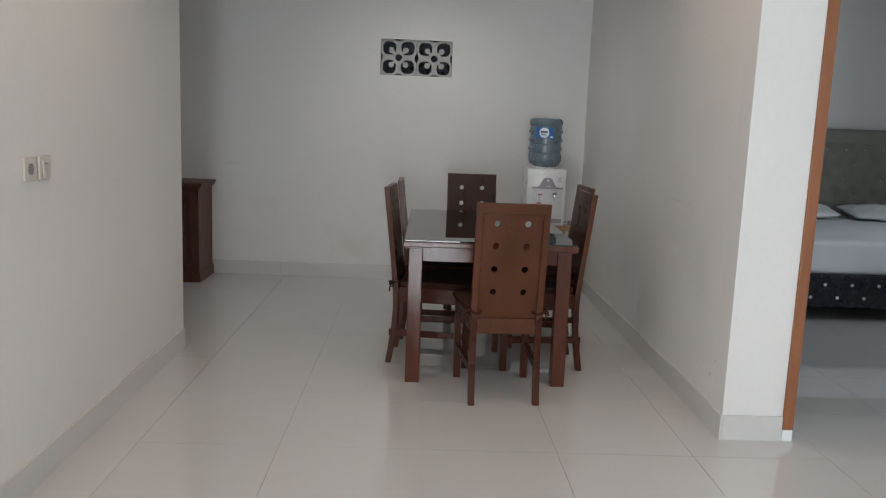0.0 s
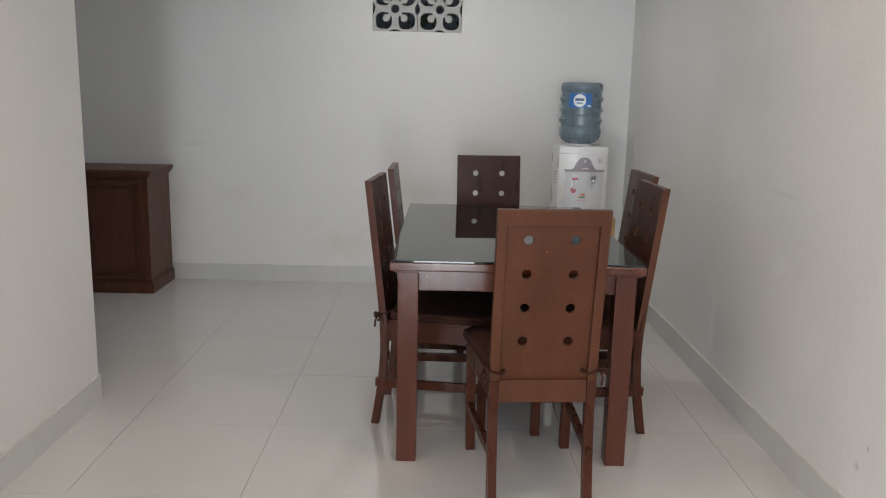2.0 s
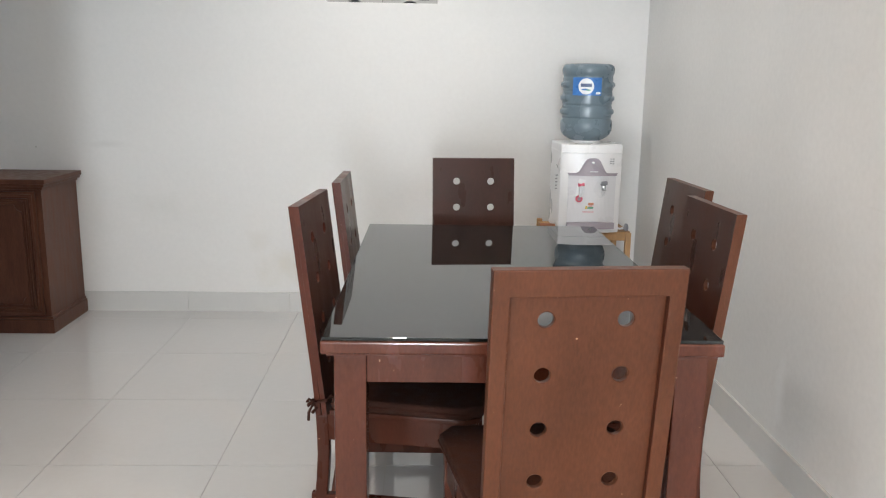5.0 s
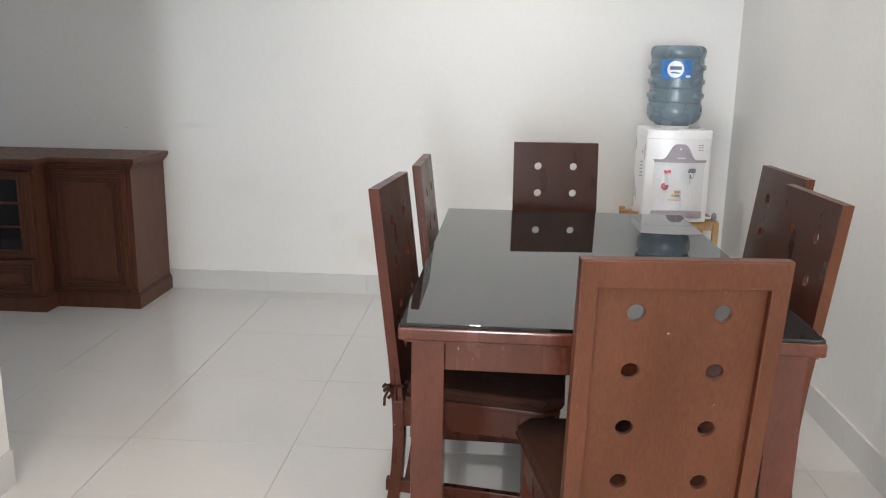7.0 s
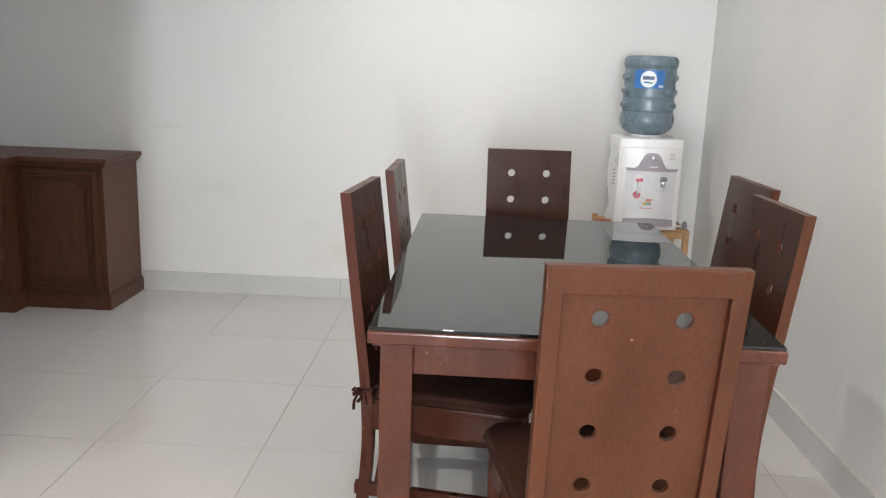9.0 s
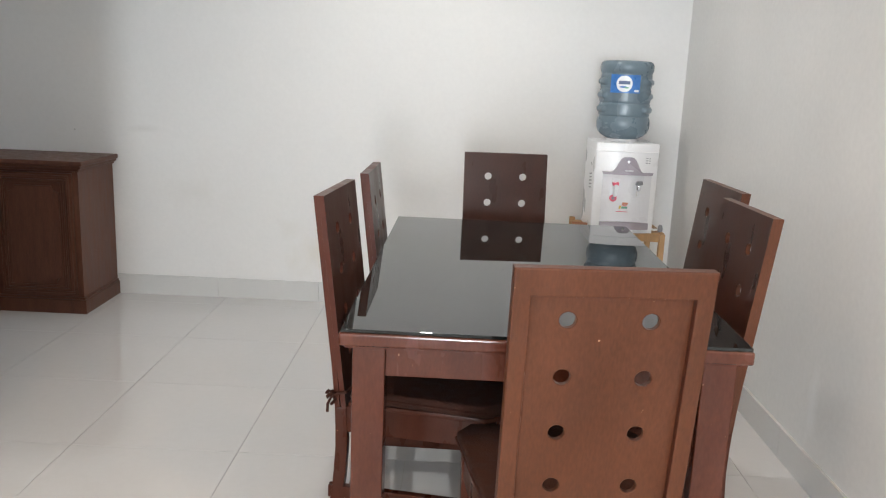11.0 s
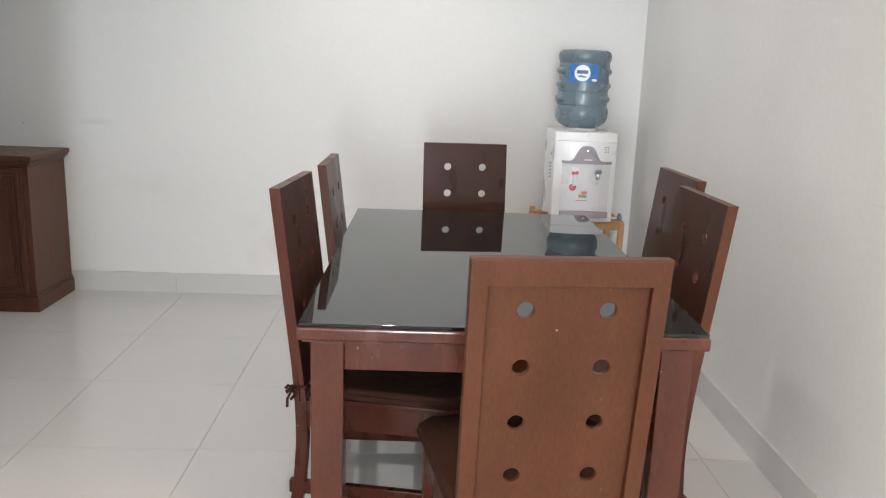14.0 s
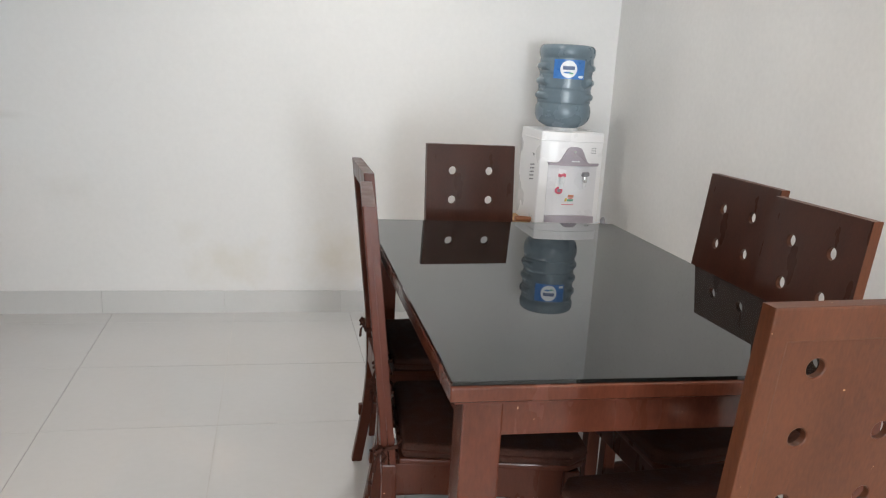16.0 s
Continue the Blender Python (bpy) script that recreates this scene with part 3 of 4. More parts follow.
for sx in (-1, 1):
    x = sx * (hw - li - 0.012)
    part("apron", box(min(x, x - sx * 0.022), -hl + 0.018 + lw, 0.667, max(x, x - sx * 0.022), hl - 0.018 - lw, 0.737, 0.002), M_WOOD_T, table)


# ---- sideboard in the alcove ----
def framed_panel(parent, name, x0, x1, z0, z1, y, mats, notch=0.03):
    """A door or drawer front: board, stepped mouldings and a raised field with notched corners."""
    d = part(name, box(x0, y, z0, x1, y + 0.02, z1, 0.003), mats, parent)
    for k, (ins, w, h) in enumerate(((0.012, 0.012, 0.008), (0.034, 0.007, 0.012), (0.048, 0.009, 0.005))):
        b = bmesh.new()
        a0, a1, c0, c1 = x0 + ins, x1 - ins, z0 + ins, z1 - ins
        for r in ((a0, c0, a1, c0 + w), (a0, c1 - w, a1, c1), (a0, c0 + w, a0 + w, c1 - w), (a1 - w, c0 + w, a1, c1 - w)):
            box(r[0], y - h, r[1], r[2], y + 0.004, r[3], 0.002, 1, b)
        part("moulding", b, mats, d)
    i = 0.068
    a0, a1, c0, c1 = x0 + i, x1 - i, z0 + i, z1 - i
    out = []
    for cx, cz, t0 in ((a0, c0, 90), (a1, c0, 180), (a1, c1, 270), (a0, c1, 0)):
        for k in range(6):
            t = radians({90: 90, 180: 180, 270: 270, 0: 360}[t0] - 18 * k)
            out.append((cx + notch * math.cos(t), cz + notch * math.sin(t)))
    part("raised_field", prism(out, 1, y - 0.009, y + 0.004, 0.003, 2), mats, d)
    return d


CX0, CX1, SX0, SX1 = -3.70, -1.735, -3.20, -2.205     # whole length, forward middle
FY, MY = 6.695, 6.575                                  # fronts
side = tagged(empty("sideboard", pose(0, 0, 0)), "dark brown carved wooden sideboard with stepped glazed middle", "cabinet")


def stepped(o, z0, z1, bevel=0.0, seg=2):
    pts = [(CX0 - o, YB - 0.015), (CX0 - o, FY - o), (SX0 - o, FY - o), (SX0 - o, MY - o), (SX1 + o, MY - o), (SX1 + o, FY - o), (CX1 + o, FY - o), (CX1 + o, YB - 0.015)]
    return prism(pts, 2, z0, z1, bevel, seg)


part("body", stepped(0.0, 0.088, 0.782), M_WOOD_C, side)
part("plinth", stepped(0.014, 0.0, 0.078, 0.003), M_WOOD_C, side)
part("plinth_moulding", stepped(0.008, 0.078, 0.092, 0.004), M_WOOD_C, side)
part("cornice", stepped(0.012, 0.776, 0.79, 0.005), M_WOOD_C, side)
part("cornice", stepped(0.026, 0.79, 0.806, 0.006, 3), M_WOOD_C, side)
part("top", stepped(0.036, 0.806, 0.832, 0.008, 3), M_WOOD_C, side)
for x0, x1 in ((-2.168, -1.764), (-3.671, -3.267)):
    d = framed_panel(side, "door", x0, x1, 0.104, 0.766, FY - 0.018, M_WOOD_C, 0.035)
    part("knob", lathe([(0.003, 0), (0.006, 0.004), (0.009, 0.012), (0.004, 0.018)], 12), M_WOOD_C, d).matrix_local = pose(x0 + 0.018, FY - 0.018, 0.433, 90)
for x0, x1 in ((-2.690, -2.222), (-3.165, -2.697)):
    f = bmesh.new()
    y = MY - 0.018
    for r in ((x0, 0.302, x1, 0.345), (x0, 0.724, x1, 0.768), (x0, 0.345, x0 + 0.07, 0.724), (x1 - 0.07, 0.345, x1, 0.724)):
        box(r[0], y, r[1], r[2], y + 0.02, r[3], 0.003, 1, f)
    g = part("glazed_door", f, M_WOOD_C, side)
    b = bmesh.new()
    for ins in (0.014, 0.03, 0.052):
        a0, a1, c0, c1, w = x0 + ins, x1 - ins, 0.302 + ins * 0.7, 0.768 - ins * 0.7, 0.008
        for r in ((a0, c0, a1, c0 + w), (a0, c1 - w, a1, c1), (a0, c0 + w, a0 + w, c1 - w), (a1 - w, c0 + w, a1, c1 - w)):
            box(r[0], y - 0.006, r[1], r[2], y + 0.003, r[3], 0.002, 1, b)
    part("moulding", b, M_WOOD_C, g)
    for z in (0.47, 0.598):
        part("glazing_bar", box(x0 + 0.07, y - 0.002, z - 0.006, x1 - 0.07, y + 0.012, z + 0.006, 0.002), M_WOOD_C, g)
    for z0, z1 in ((0.345, 0.464), (0.476, 0.592), (0.604, 0.724)):
        part("pane", box(x0 + 0.068, y + 0.005, z0 - 0.003, x1 - 0.068, y + 0.009, z1 + 0.003), M_DARK, g, "dark glass pane")
    framed_panel(side, "drawer", x0, x1, 0.104, 0.288, MY - 0.018, M_WOOD_C, 0.012)


# ---- water dispenser on its stand ----
DXa, DXb, DF, DB, DT, DZ0 = 0.972, 1.294, 6.69, 7.03, 1.043, 0.580
stand = tagged(empty("dispenser_stand", pose(-0.003, -0.05, 0)), "low pine stand with round-ended rails under the dispenser", "stand")
for x in (0.905, 1.337):
    for y in (6.735, 7.04):
        part("post", box(x, y, 0.0, x + 0.03, y + 0.03, 0.578 if x > 1 else 0.60, 0.004), M_PINE, stand)
for y in (6.742, 7.047):
    part("rail", box(0.935, y, 0.535, 1.337, y + 0.018, 0.572, 0.003), M_PINE, stand)
    part("stretcher", box(0.935, y, 0.16, 1.337, y + 0.018, 0.195, 0.003), M_PINE, stand)
for i in range(5):
    y = 6.745 + i * 0.066
    part("slat", box(0.91, y, 0.572, 1.362, y + 0.05, 0.584, 0.002), M_PINE, stand)
part("rail_end", rod([(0.875, 6.75, 0.612), (0.905, 6.75, 0.612), (0.955, 6.752, 0.609)], 0.014, 12), M_JAMB, stand, "dark rounded rail end", smooth=True)

disp = tagged(empty("water_dispenser", pose(-0.009, -0.05, 0.005)), "white plastic tabletop water dispenser with lilac panel", "water dispenser")
# bowed front, as seen from above
w2 = (DXb - DXa) / 2
mx = (DXa + DXb) / 2
bow = [(mx + w2 * t, DF + 0.028 * t * t) for t in [k / 8 - 1 for k in range(17)]]
outline = bow + [(DXb, DB), (DXa, DB)]
part("body", prism(outline, 2, DZ0, DT, 0.007, 3), M_PLASTIC, disp, smooth=True)
part("top_cover", prism([(mx + (x - mx) * 1.012, 6.85 + (y - 6.85) * 1.012) for x, y in outline], 2, 0.998, 1.003, 0.002, 1), M_PLASTIC, disp)
part("collar", lathe([(0.085, 1.038), (0.083, 1.05), (0.078, 1.062), (0.06, 1.064)], 40, 1.13, 6.89), M_PLASTIC, disp, smooth=True)


def on_front(points, out0, out1):
    """A flat piece bent on to the bowed front: outline of x, z."""
    bm = prism(points, 1, 0.0, 1.0)
    for v in bm.verts:
        t = (v.co.x - mx) / w2
        v.co.y = DF + 0.028 * t * t - (out0 if v.co.y < 0.5 else out1)
    return bm


px0, px1 = 1.014, 1.264
strip = 12
hood = [(px0 + (px1 - px0) * k / strip, 0.884) for k in range(strip + 1)]
crown = []
for k in range(25):
    x = px1 + 0.006 - (px1 - px0 + 0.012) * k / 24
    crown.append((x, 0.897 + 0.078 * math.exp(-(((x - 1.135) / 0.056) ** 4))))
part("hood", on_front(hood + crown, 0.016, -0.005), M_LILAC, disp, "lilac-grey plastic hood")
part("name_bar", on_front([(1.12, 0.903), (1.162, 0.903), (1.162, 0.909), (1.12, 0.909)], 0.018, 0.0), M_PANEL, disp)
part("lamp_eye", disc((1.135, DF - 0.014, 0.952), 0.007, 0.008), M_CHROME, disp)
panel = [(px0 + (px1 - px0) * k / strip, 0.634) for k in range(strip + 1)] + [(px1 - (px1 - px0) * k / strip, 0.884) for k in range(strip + 1)]
part("recess_panel", on_front(panel, 0.004, -0.004), M_PANEL, disp)
tray = [(px0 + (px1 - px0) * k / strip, 0.604) for k in range(strip + 1)] + [(px1 - (px1 - px0) * k / strip, 0.636 + 0.006 * math.sin(math.pi * k / strip)) for k in range(strip + 1)]
part("drip_tray", on_front(tray, 0.022, -0.004), M_LILAC, disp, "lilac-grey plastic drip tray")
guard = part("guard", on_front([(1.052, 0.772), (1.088, 0.765), (1.102, 0.862), (1.066, 0.868)], 0.007, 0.0), M_WHITE, disp)
hot = part("hot_tap", box(1.068, DF - 0.026, 0.797, 1.086, DF + 0.008, 0.832, 0.006, 3), M_WHITE, disp, smooth=True)
part("lever", prism([(1.062, 0.828), (1.077, 0.836), (1.092, 0.83), (1.092, 0.848), (1.077, 0.842), (1.062, 0.846)], 1, DF - 0.034, DF - 0.006, 0.002, 1), M_PINK, hot, "red tap lever")
part("spout", lathe([(0.008, 0.772), (0.009, 0.79), (0.011, 0.799)], 14, 1.077, DF - 0.012), M_WHITE, hot)
cold = part("cold_tap", box(1.186, DF - 0.026, 0.806, 1.206, DF + 0.012, 0.838, 0.006, 3), M_CHROME, disp, smooth=True)
part("lever", prism([(1.178, 0.834), (1.214, 0.838), (1.212, 0.858), (1.184, 0.854)], 1, DF - 0.03, DF - 0.004, 0.003, 1), M_GREY, cold, "dark tap lever")
part("spout", lathe([(0.008, 0.782), (0.009, 0.8), (0.011, 0.808)], 14, 1.196, DF - 0.012), M_PANEL, cold)
part("sticker", disc((1.072, DF + 0.001, 0.762), 0.0185, 0.012), M_PINK, disp, "round pink sticker")
part("sticker_print", disc((1.071, DF - 0.0055, 0.762), 0.008, 0.012), M_LILAC, disp)
emblem = part("sticker", on_front([(1.104, 0.702), (1.146, 0.702), (1.151, 0.745), (1.116, 0.745)], 0.006, 0.0), M_PANEL, disp, "small multicoloured sticker")
for mt, x0, x1, z0, z1 in ((M_ORANGE, 1.119, 1.148, 0.729, 0.742), (M_GREEN, 1.117, 1.147, 0.71, 0.721), (M_YELLOW, 1.105, 1.115, 0.709, 0.725), (M_PINK, 1.122, 1.142, 0.723, 0.727)):
    part("sticker_print", on_front([(x0, z0), (x1, z0), (x1 + 0.003, z1), (x0 + 0.003, z1)], 0.0068, 0.0), mt, emblem)
part("sticker", on_front([(1.092, 0.692), (1.152, 0.692), (1.152, 0.695), (1.092, 0.695)], 0.006, 0.0), M_PINK, disp)
for zz in (0.945, 0.957, 0.969):
    part("indicator", on_front([(1.226, zz), (1.24, zz), (1.24, zz + 0.003), (1.226, zz + 0.003)], 0.002, -0.002), M_GREY, disp)
    part("indicator_lamp", disc((1.247, DF + 0.015, zz + 0.001), 0.0028, 0.008), M_GREY, disp)
for k in range(5):
    z = 0.795 + k * 0.018
    part("vent_slot", prism([(6.79, z + 0.004), (6.85, z - 0.004), (6.85, z + 0.002), (6.79, z + 0.01)], 0, DXa - 0.0015, DXa + 0.004), M_GREY, disp)
part("arrow", prism([(6.80, 0.925), (6.835, 0.928), (6.80, 0.912)], 0, DXa - 0.0015, DXa + 0.004), M_GREY, disp)
part("foot_tube", rod([(1.275, 6.78, 0.60), (1.315, 6.76, 0.592), (1.34, 6.755, 0.597)], 0.006, 8), M_PLASTIC, disp, smooth=True)
part("plug", lathe([(0.012, 0.586), (0.014, 0.6), (0.012, 0.612), (0.006, 0.622)], 14, 1.345, 6.75), M_GREY, disp, "grey plug end", smooth=True)

bottle = tagged(empty("water_bottle", pose(0, 0, 0)), "upturned blue-grey plastic water bottle with round label", "bottle")
BX, BY, LA = 1.121, 6.84, -13.0      # axis, and the way the label faces


def grips(a, z):
    """Three hand grips up each side, ending in blunt ends beside the label."""
    rel = abs((math.degrees(a) + 90 - LA + 180) % 360 - 180)
    side = max(0.0, min(1.0, (rel - 44) / 6)) * max(0.0, min(1.0, (118 - rel) / 12))
    k = 0.0
    for zr in (1.212, 1.282, 1.352):
        d = abs(z - zr) / 0.017
        if d < 1:
            k = max(k, 0.0115 * side * (1 - d ** 3))
    return k


prof = [(0.03, 1.052), (0.072, 1.056), (0.09, 1.066), (0.112, 1.078), (0.128, 1.094), (0.1365, 1.116), (0.138, 1.14), (0.136, 1.162), (0.131, 1.172), (0.129, 1.178), (0.132, 1.184)]
z = 1.19
while z < 1.38:
    dent = 0.0025 if min(abs(z - q) for q in (1.245, 1.317)) < 0.005 else 0.0
    prof.append((0.1315 - dent, z))
    z += 0.0045
prof += [(0.131, 1.386), (0.129, 1.392), (0.131, 1.399), (0.1355, 1.408), (0.1375, 1.422), (0.137, 1.436), (0.132, 1.449), (0.122, 1.457), (0.10, 1.460), (0.05, 1.457), (0.01, 1.456)]
part("shell", lathe(prof, 96, BX, BY, grips), M_BOTTLE, bottle, smooth=True)


lab = bmesh.new()
cols = [LA - 33 + 66 * k / 20 for k in range(21)]
for a0, a1 in zip(cols, cols[1:]):
    q = []
    for r in (0.1345, 0.131):
        q.append([lab.verts.new((BX + r * math.sin(radians(a)), BY - r * math.cos(radians(a)), zz)) for a, zz in ((a0, 1.297), (a1, 1.297), (a1, 1.388), (a0, 1.388))])
    lab.faces.new(q[0]), lab.faces.new(q[1])
    for i in range(4):
        lab.faces.new((q[0][i], q[0][(i + 1) % 4], q[1][(i + 1) % 4], q[1][i]))
bmesh.ops.remove_doubles(lab, verts=lab.verts, dist=1e-5)
part("label", lab, M_BLUE, bottle, "blue printed label")


def patch(a0, z0, rx, rz, material, r, steps=28, square=False):
    bm = bmesh.new()
    rings = []
    for f in (1.0, 0.5):
        ring = []
        for k in range(steps):
            t = 2 * math.pi * k / steps
            u, w = math.cos(t), math.sin(t)
            if square:
                s = 1 / max(abs(u), abs(w))
                u, w = u * s, w * s
            a = radians(a0 + math.degrees(rx * f * u / r))
            ring.append(bm.verts.new((BX + r * math.sin(a), BY - r * math.cos(a), z0 + rz * f * w)))
        rings.append(ring)
    c = bm.verts.new((BX + r * math.sin(radians(a0)), BY - r * math.cos(radians(a0)), z0))
    for k in range(steps):
        m = (k + 1) % steps
        bm.faces.new((rings[0][k], rings[0][m], rings[1][m], rings[1][k]))
        bm.faces.new((rings[1][k], rings[1][m], c))
    return part("label_print", bm, material, bottle)


patch(LA - 2, 1.343, 0.041, 0.041, M_WHITE, 0.1355)
patch(LA - 2, 1.349, 0.0285, 0.0085, M_INK, 0.1362, 24, True)
patch(LA - 4, 1.327, 0.019, 0.0045, M_BLUE, 0.1362, 16)
patch(LA + 3, 1.324, 0.012, 0.004, M_GREEN, 0.1364, 16)
patch(LA + 25, 1.309, 0.013, 0.006, M_WHITE, 0.1358, 12, True)


# ---- socket and switch on the partition ----
def plate(y0, y1, name, label, round_hole):
    t = tagged(empty(name, pose(XL, (y0 + y1) / 2, 1.178)), label, name.replace("_", " "))
    part("plate", box(0, -0.044, -0.043, 0.011, 0.044, 0.043, 0.004, 3), M_SOCKET, t, smooth=True)
    if round_hole:
        b = lathe([(0.021, 0.0), (0.021, 0.012), (0.017, 0.0125), (0.0165, 0.0118)], 28)
        o = part("socket_well", b, M_GREY, t, "dark round socket well")
        o.matrix_local = pose(0.0005, 0, 0, 0, 90)
    else:
        part("rocker", box(0.011, -0.02, -0.024, 0.0145, 0.02, 0.024, 0.002), M_SOCKET, t)
        part("rocker_line", box(0.0146, -0.014, 0.014, 0.0152, 0.014, 0.0165), M_GREY, t)


plate(2.955, 3.043, "power_socket", "pale plastic round power socket on the wall", True)
plate(3.064, 3.152, "light_switch", "pale plastic rocker light switch on the wall", False)

# ---- bedroom ----
bed = tagged(empty("bed", pose(0, 0, 0)), "black studded bed with grey tufted headboard and white sheet", "bed")
X0, X1, Y0, Y1 = 2.97, 4.83, 6.0, 7.93
part("base", box(X0, Y0, 0.108, X1, Y1, 0.365, 0.025, 3), M_LEATHER, bed, "black leatherette base", smooth=True)
for x in (X0 + 0.07, X1 - 0.13):
    for y in (Y0 + 0.03, Y1 - 0.12):
        part("leg", lathe([(0.03, 0.0), (0.03, 0.1), (0.026, 0.115)], 14, x + 0.03, y + 0.04), M_DARK, bed)
part("mattress", box(X0 + 0.01, Y0 + 0.015, 0.36, X1 - 0.01, Y1, 0.625, 0.06, 4), M_SHEET, bed, "white sheeted mattress", smooth=True)
for i in range(9):
    for r in range(2):
        x = X0 + 0.12 + i * 0.208 + (0.104 if r else 0)
        if x < X1 - 0.05:
            part("stud", disc((x, Y0 - 0.002, 0.185 + 0.10 * r), 0.0125, 0.008), M_STUD, bed)
part("torn_corner", prism([(X0 + 0.0, 0.16), (X0 + 0.09, 0.155), (X0 + 0.075, 0.2), (X0 + 0.05, 0.24), (X0 + 0.045, 0.31), (X0 + 0.01, 0.33)], 1, Y0 - 0.004, Y0 + 0.01), M_PEEL, bed, "torn pale backing")
# headboard: a tufted cushion with a stud in every dimple
HX0, HX1, HZ0, HZ1 = 2.95, 4.91, 0.12, 1.48
hb = bmesh.new()
nx, nz = 150, 100
grid = []
studs = []
sx, sz = 0.19, 0.148
for j in range(nz + 1):
    row = []
    for i in range(nx + 1):
        x, zz = HX0 + (HX1 - HX0) * i / nx, HZ0 + (HZ1 - HZ0) * j / nz
        u, w = (x - HX0) / sx, (HZ1 - 0.2 - zz) / sz
        d = 9.0
        for rr in (math.floor(w), math.floor(w) + 1):
            off = 0.5 if rr % 2 else 0.0
            cu = round(u - off) + off
            d = min(d, math.hypot((u - cu) * sx, (w - rr) * sz))
        puff = 0.046 * min(1.0, d / 0.095) ** 0.55
        if zz > HZ1 - 0.14:
            puff = 0.046
        e = min(x - HX0, HX1 - x, HZ1 - zz)
        puff *= min(1.0, max(0.0, e / 0.03)) ** 0.5
        row.append(hb.verts.new((x, Y1 + 0.03 - puff, zz)))
    grid.append(row)
for j in range(nz):
    for i in range(nx):
        hb.faces.new((grid[j][i], grid[j][i + 1], grid[j + 1][i + 1], grid[j + 1][i]))
head = part("headboard", hb, M_TUFT, bed, "grey velvet tufted headboard", smooth=True)
part("headboard_back", box(HX0, Y1 + 0.028, 0.0, HX1, 8.05, HZ1, 0.006), M_TUFT, bed)
for rr in range(5):
    for i in range(11):
        x = HX0 + (i + (0.5 if rr % 2 else 0)) * sx
        if HX0 + 0.04 < x < HX1 - 0.04:
            part("stud", disc((x, Y1 + 0.024, HZ1 - 0.2 - rr * sz), 0.0085, 0.012), M_STUD, head)


def pillow(x, y, label):
    bm = bmesh.new()
    bmesh.ops.create_uvsphere(bm, u_segments=36, v_segments=20, radius=1.0)
    for v in bm.verts:
        p = v.co.copy()
        sq = max(abs(p.x), abs(p.y), 1e-6) / max(math.hypot(p.x, p.y), 1e-6)
        k = 1 / max(sq, 0.72)
        thick = (1 - 0.55 * min(1, (abs(p.x) * abs(p.y)) ** 0.5 * 1.3))
        v.co = Vector((p.x * 0.33 * k, p.y * 0.22 * k, p.z * 0.075 * thick + 0.012 * noise.noise(p * 2.2 + Vector((x, y, 0)))))
    ob = part("pillow", bm, M_PILLOW, None, "", smooth=True)
    ob.matrix_world = pose(x, y, 0.697, 8, 0, 0)
    tagged(ob, label, "pillow", "pillows on the bed")


pillow(4.50, 7.62, "plump white cotton pillow on the bed")
pillow(3.72, 7.66, "plump white cotton pillow on the bed")

# ---- skirting tiles, then floor tiles ----
skirt = tagged(empty("baseboard", pose(0, 0, 0)), "light grey tile skirting along the walls", "skirting", kind="structure")
SH, ST = 0.117, 0.011


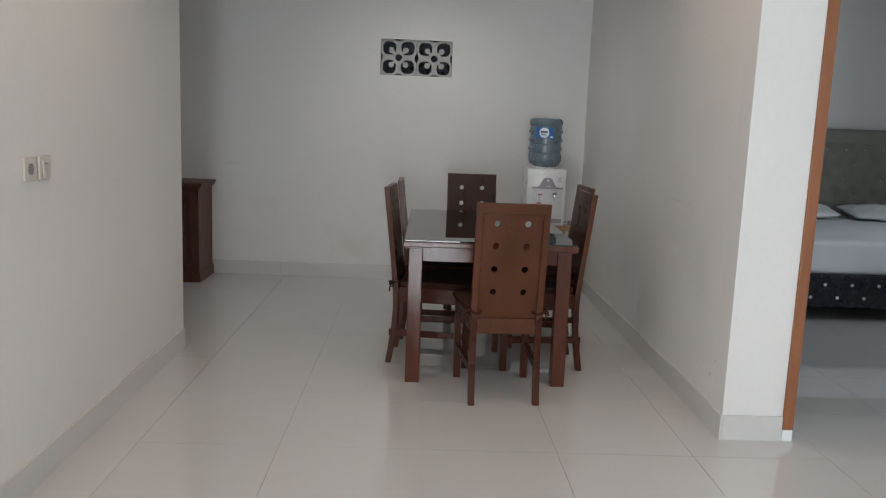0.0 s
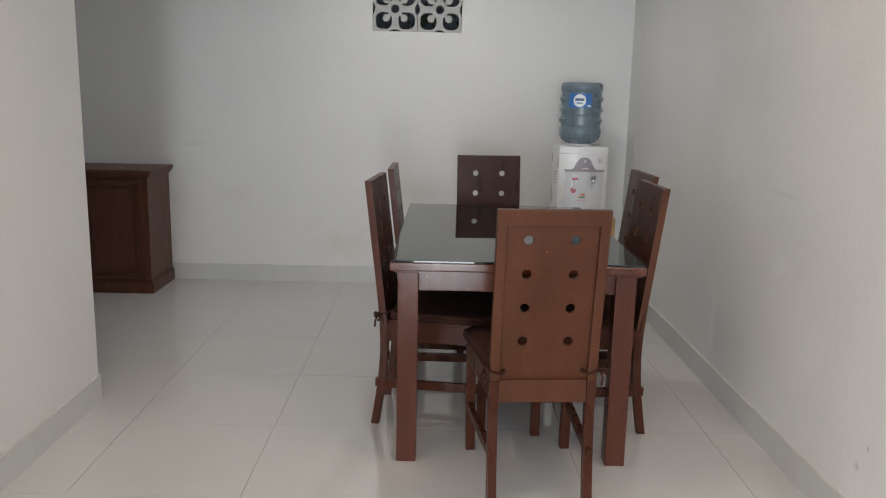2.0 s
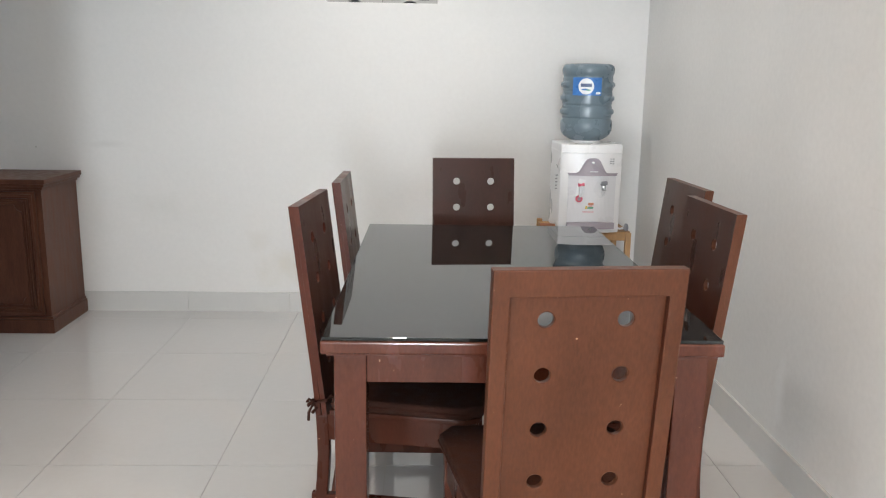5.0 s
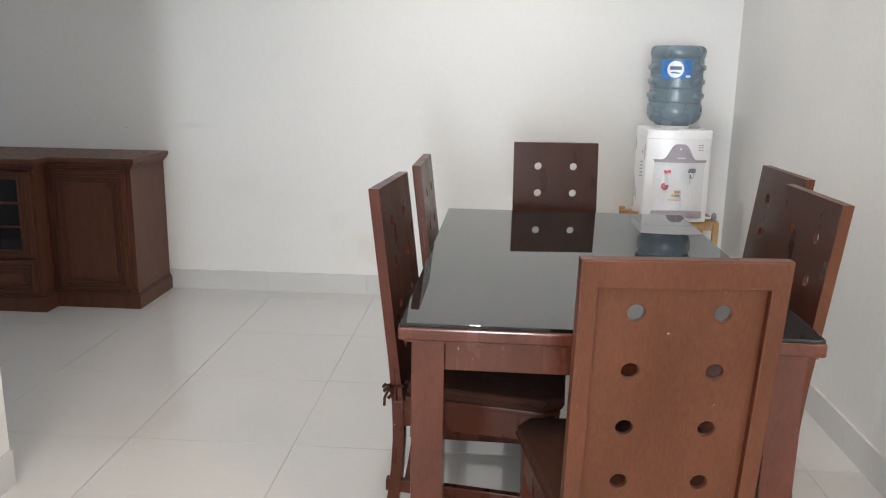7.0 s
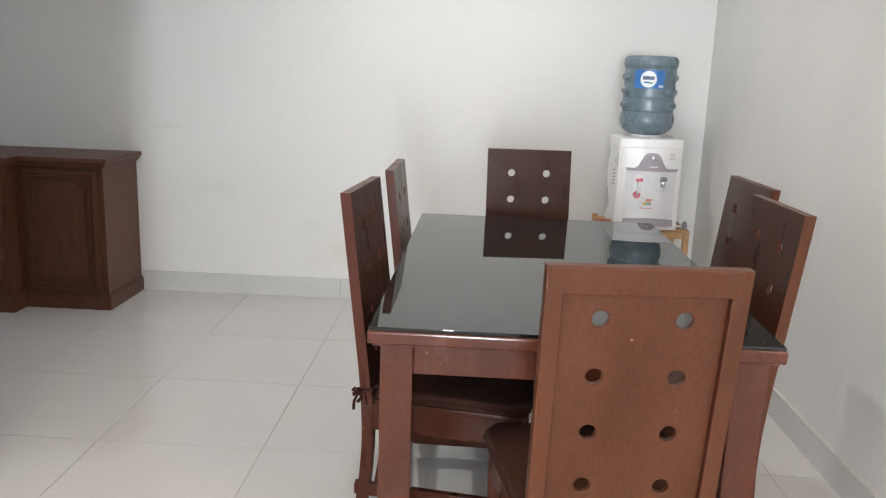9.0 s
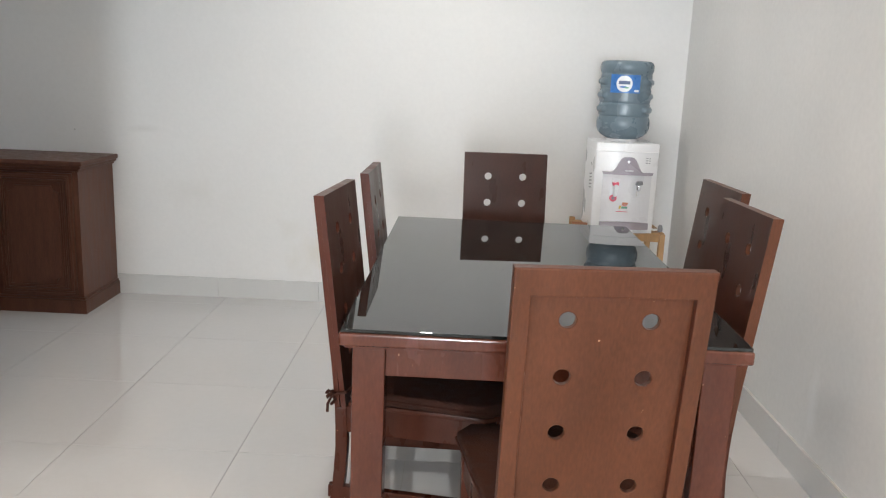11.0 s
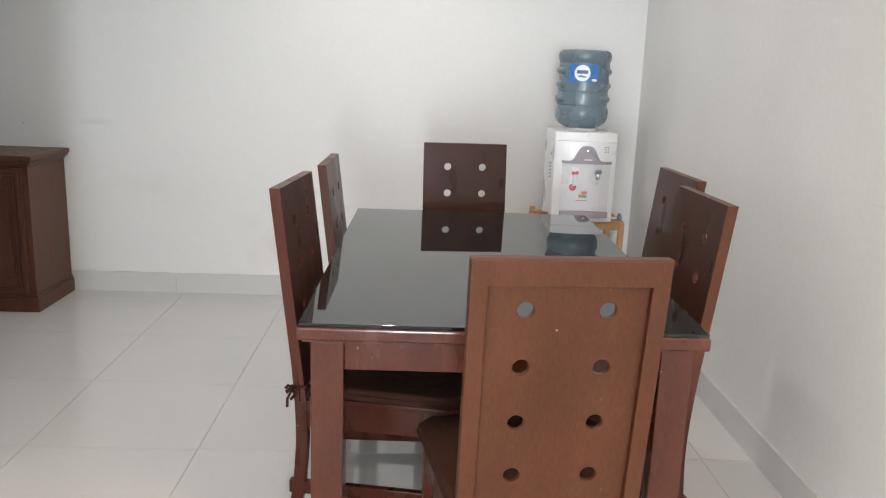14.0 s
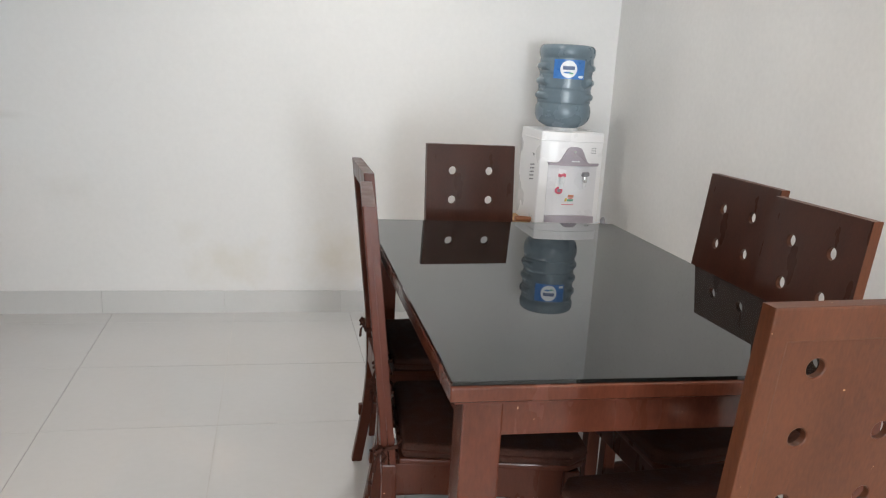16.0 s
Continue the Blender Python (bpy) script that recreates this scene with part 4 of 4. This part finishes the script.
def skirting(a, b, normal):
    """A row of skirting tiles from a to b, standing proud of the wall along normal."""
    a, b, n = Vector((*a, 0)), Vector((*b, 0)), Vector((*normal, 0))
    d = (b - a)
    total = d.length
    d.normalize()
    s = 0.0
    while s < total - 0.01:
        e = min(s + 0.6, total)
        bm = bmesh.new()
        p, q = a + d * (s + 0.001), a + d * (e - 0.001)
        c = [p, q, q + n * ST, p + n * ST]
        lo = [bm.verts.new((v.x, v.y, 0.0)) for v in c]
        hi = [bm.verts.new((v.x, v.y, SH)) for v in c]
        bm.faces.new(lo), bm.faces.new(hi)
        for i in range(4):
            bm.faces.new((lo[i], lo[(i + 1) % 4], hi[(i + 1) % 4], hi[i]))
        part("skirting_tile", bm, M_SKIRT, skirt)
        s = e


skirting((XR, YB), (XR, YD - ST), (-1, 0))
skirting((XR, YD), (DX0 - 0.009, YD), (0, -1))
skirting((-1.735, YB), (XR - ST, YB), (0, -1))
skirting((XL, YP), (XL, -4.0), (1, 0))
skirting((XL, YP), (-4.4, YP), (0, 1))
skirting((XR + 0.13, 8.06), (XR + 0.13, YD + 0.14), (1, 0))
skirting((XR + 0.13 + ST, 8.06), (5.3, 8.06), (0, -1))

floor = tagged(part("floor", box(-4.53, -4.13, -0.06, 5.43, 8.2, -0.0035), M_GROUT), "polished pale cream porcelain tile floor", "floor", kind="structure")
GX, GY, TS = -1.085, 5.777, 0.6


def tile_mesh(bm, x0, y0, x1, y1):
    g = 0.0011
    lo = [bm.verts.new((x, y, -0.005)) for x, y in ((x0 + g, y0 + g), (x1 - g, y0 + g), (x1 - g, y1 - g), (x0 + g, y1 - g))]
    hi = [bm.verts.new((v.co.x, v.co.y, 0.0)) for v in lo]
    for i in range(4):
        bm.faces.new((lo[i], lo[(i + 1) % 4], hi[(i + 1) % 4], hi[i]))
    bm.faces.new(hi)


bm = bmesh.new()
tile_mesh(bm, 0, 0, TS, TS)
bmesh.ops.recalc_face_normals(bm, faces=bm.faces)
unit = bpy.data.meshes.new("floor_tile")
bm.to_mesh(unit)
bm.free()
unit.materials.append(M_TILE)
rest = bmesh.new()
for i in range(-6, 11):
    for j in range(-17, 4):
        x, y = GX + TS * i, GY + TS * j
        if x < -4.5 or x > 5.3 or y > 8.1 or y < -4.1:
            continue
        if -3 <= i <= 6 and -13 <= j <= 2:
            o = new("floor_tile", unit)
            o.location = (x, y, 0)
            o.parent = floor
        else:
            tile_mesh(rest, x, y, x + TS, y + TS)
tagged(part("floor_tiles", rest, M_TILE, floor), "", "", kind="stuff")
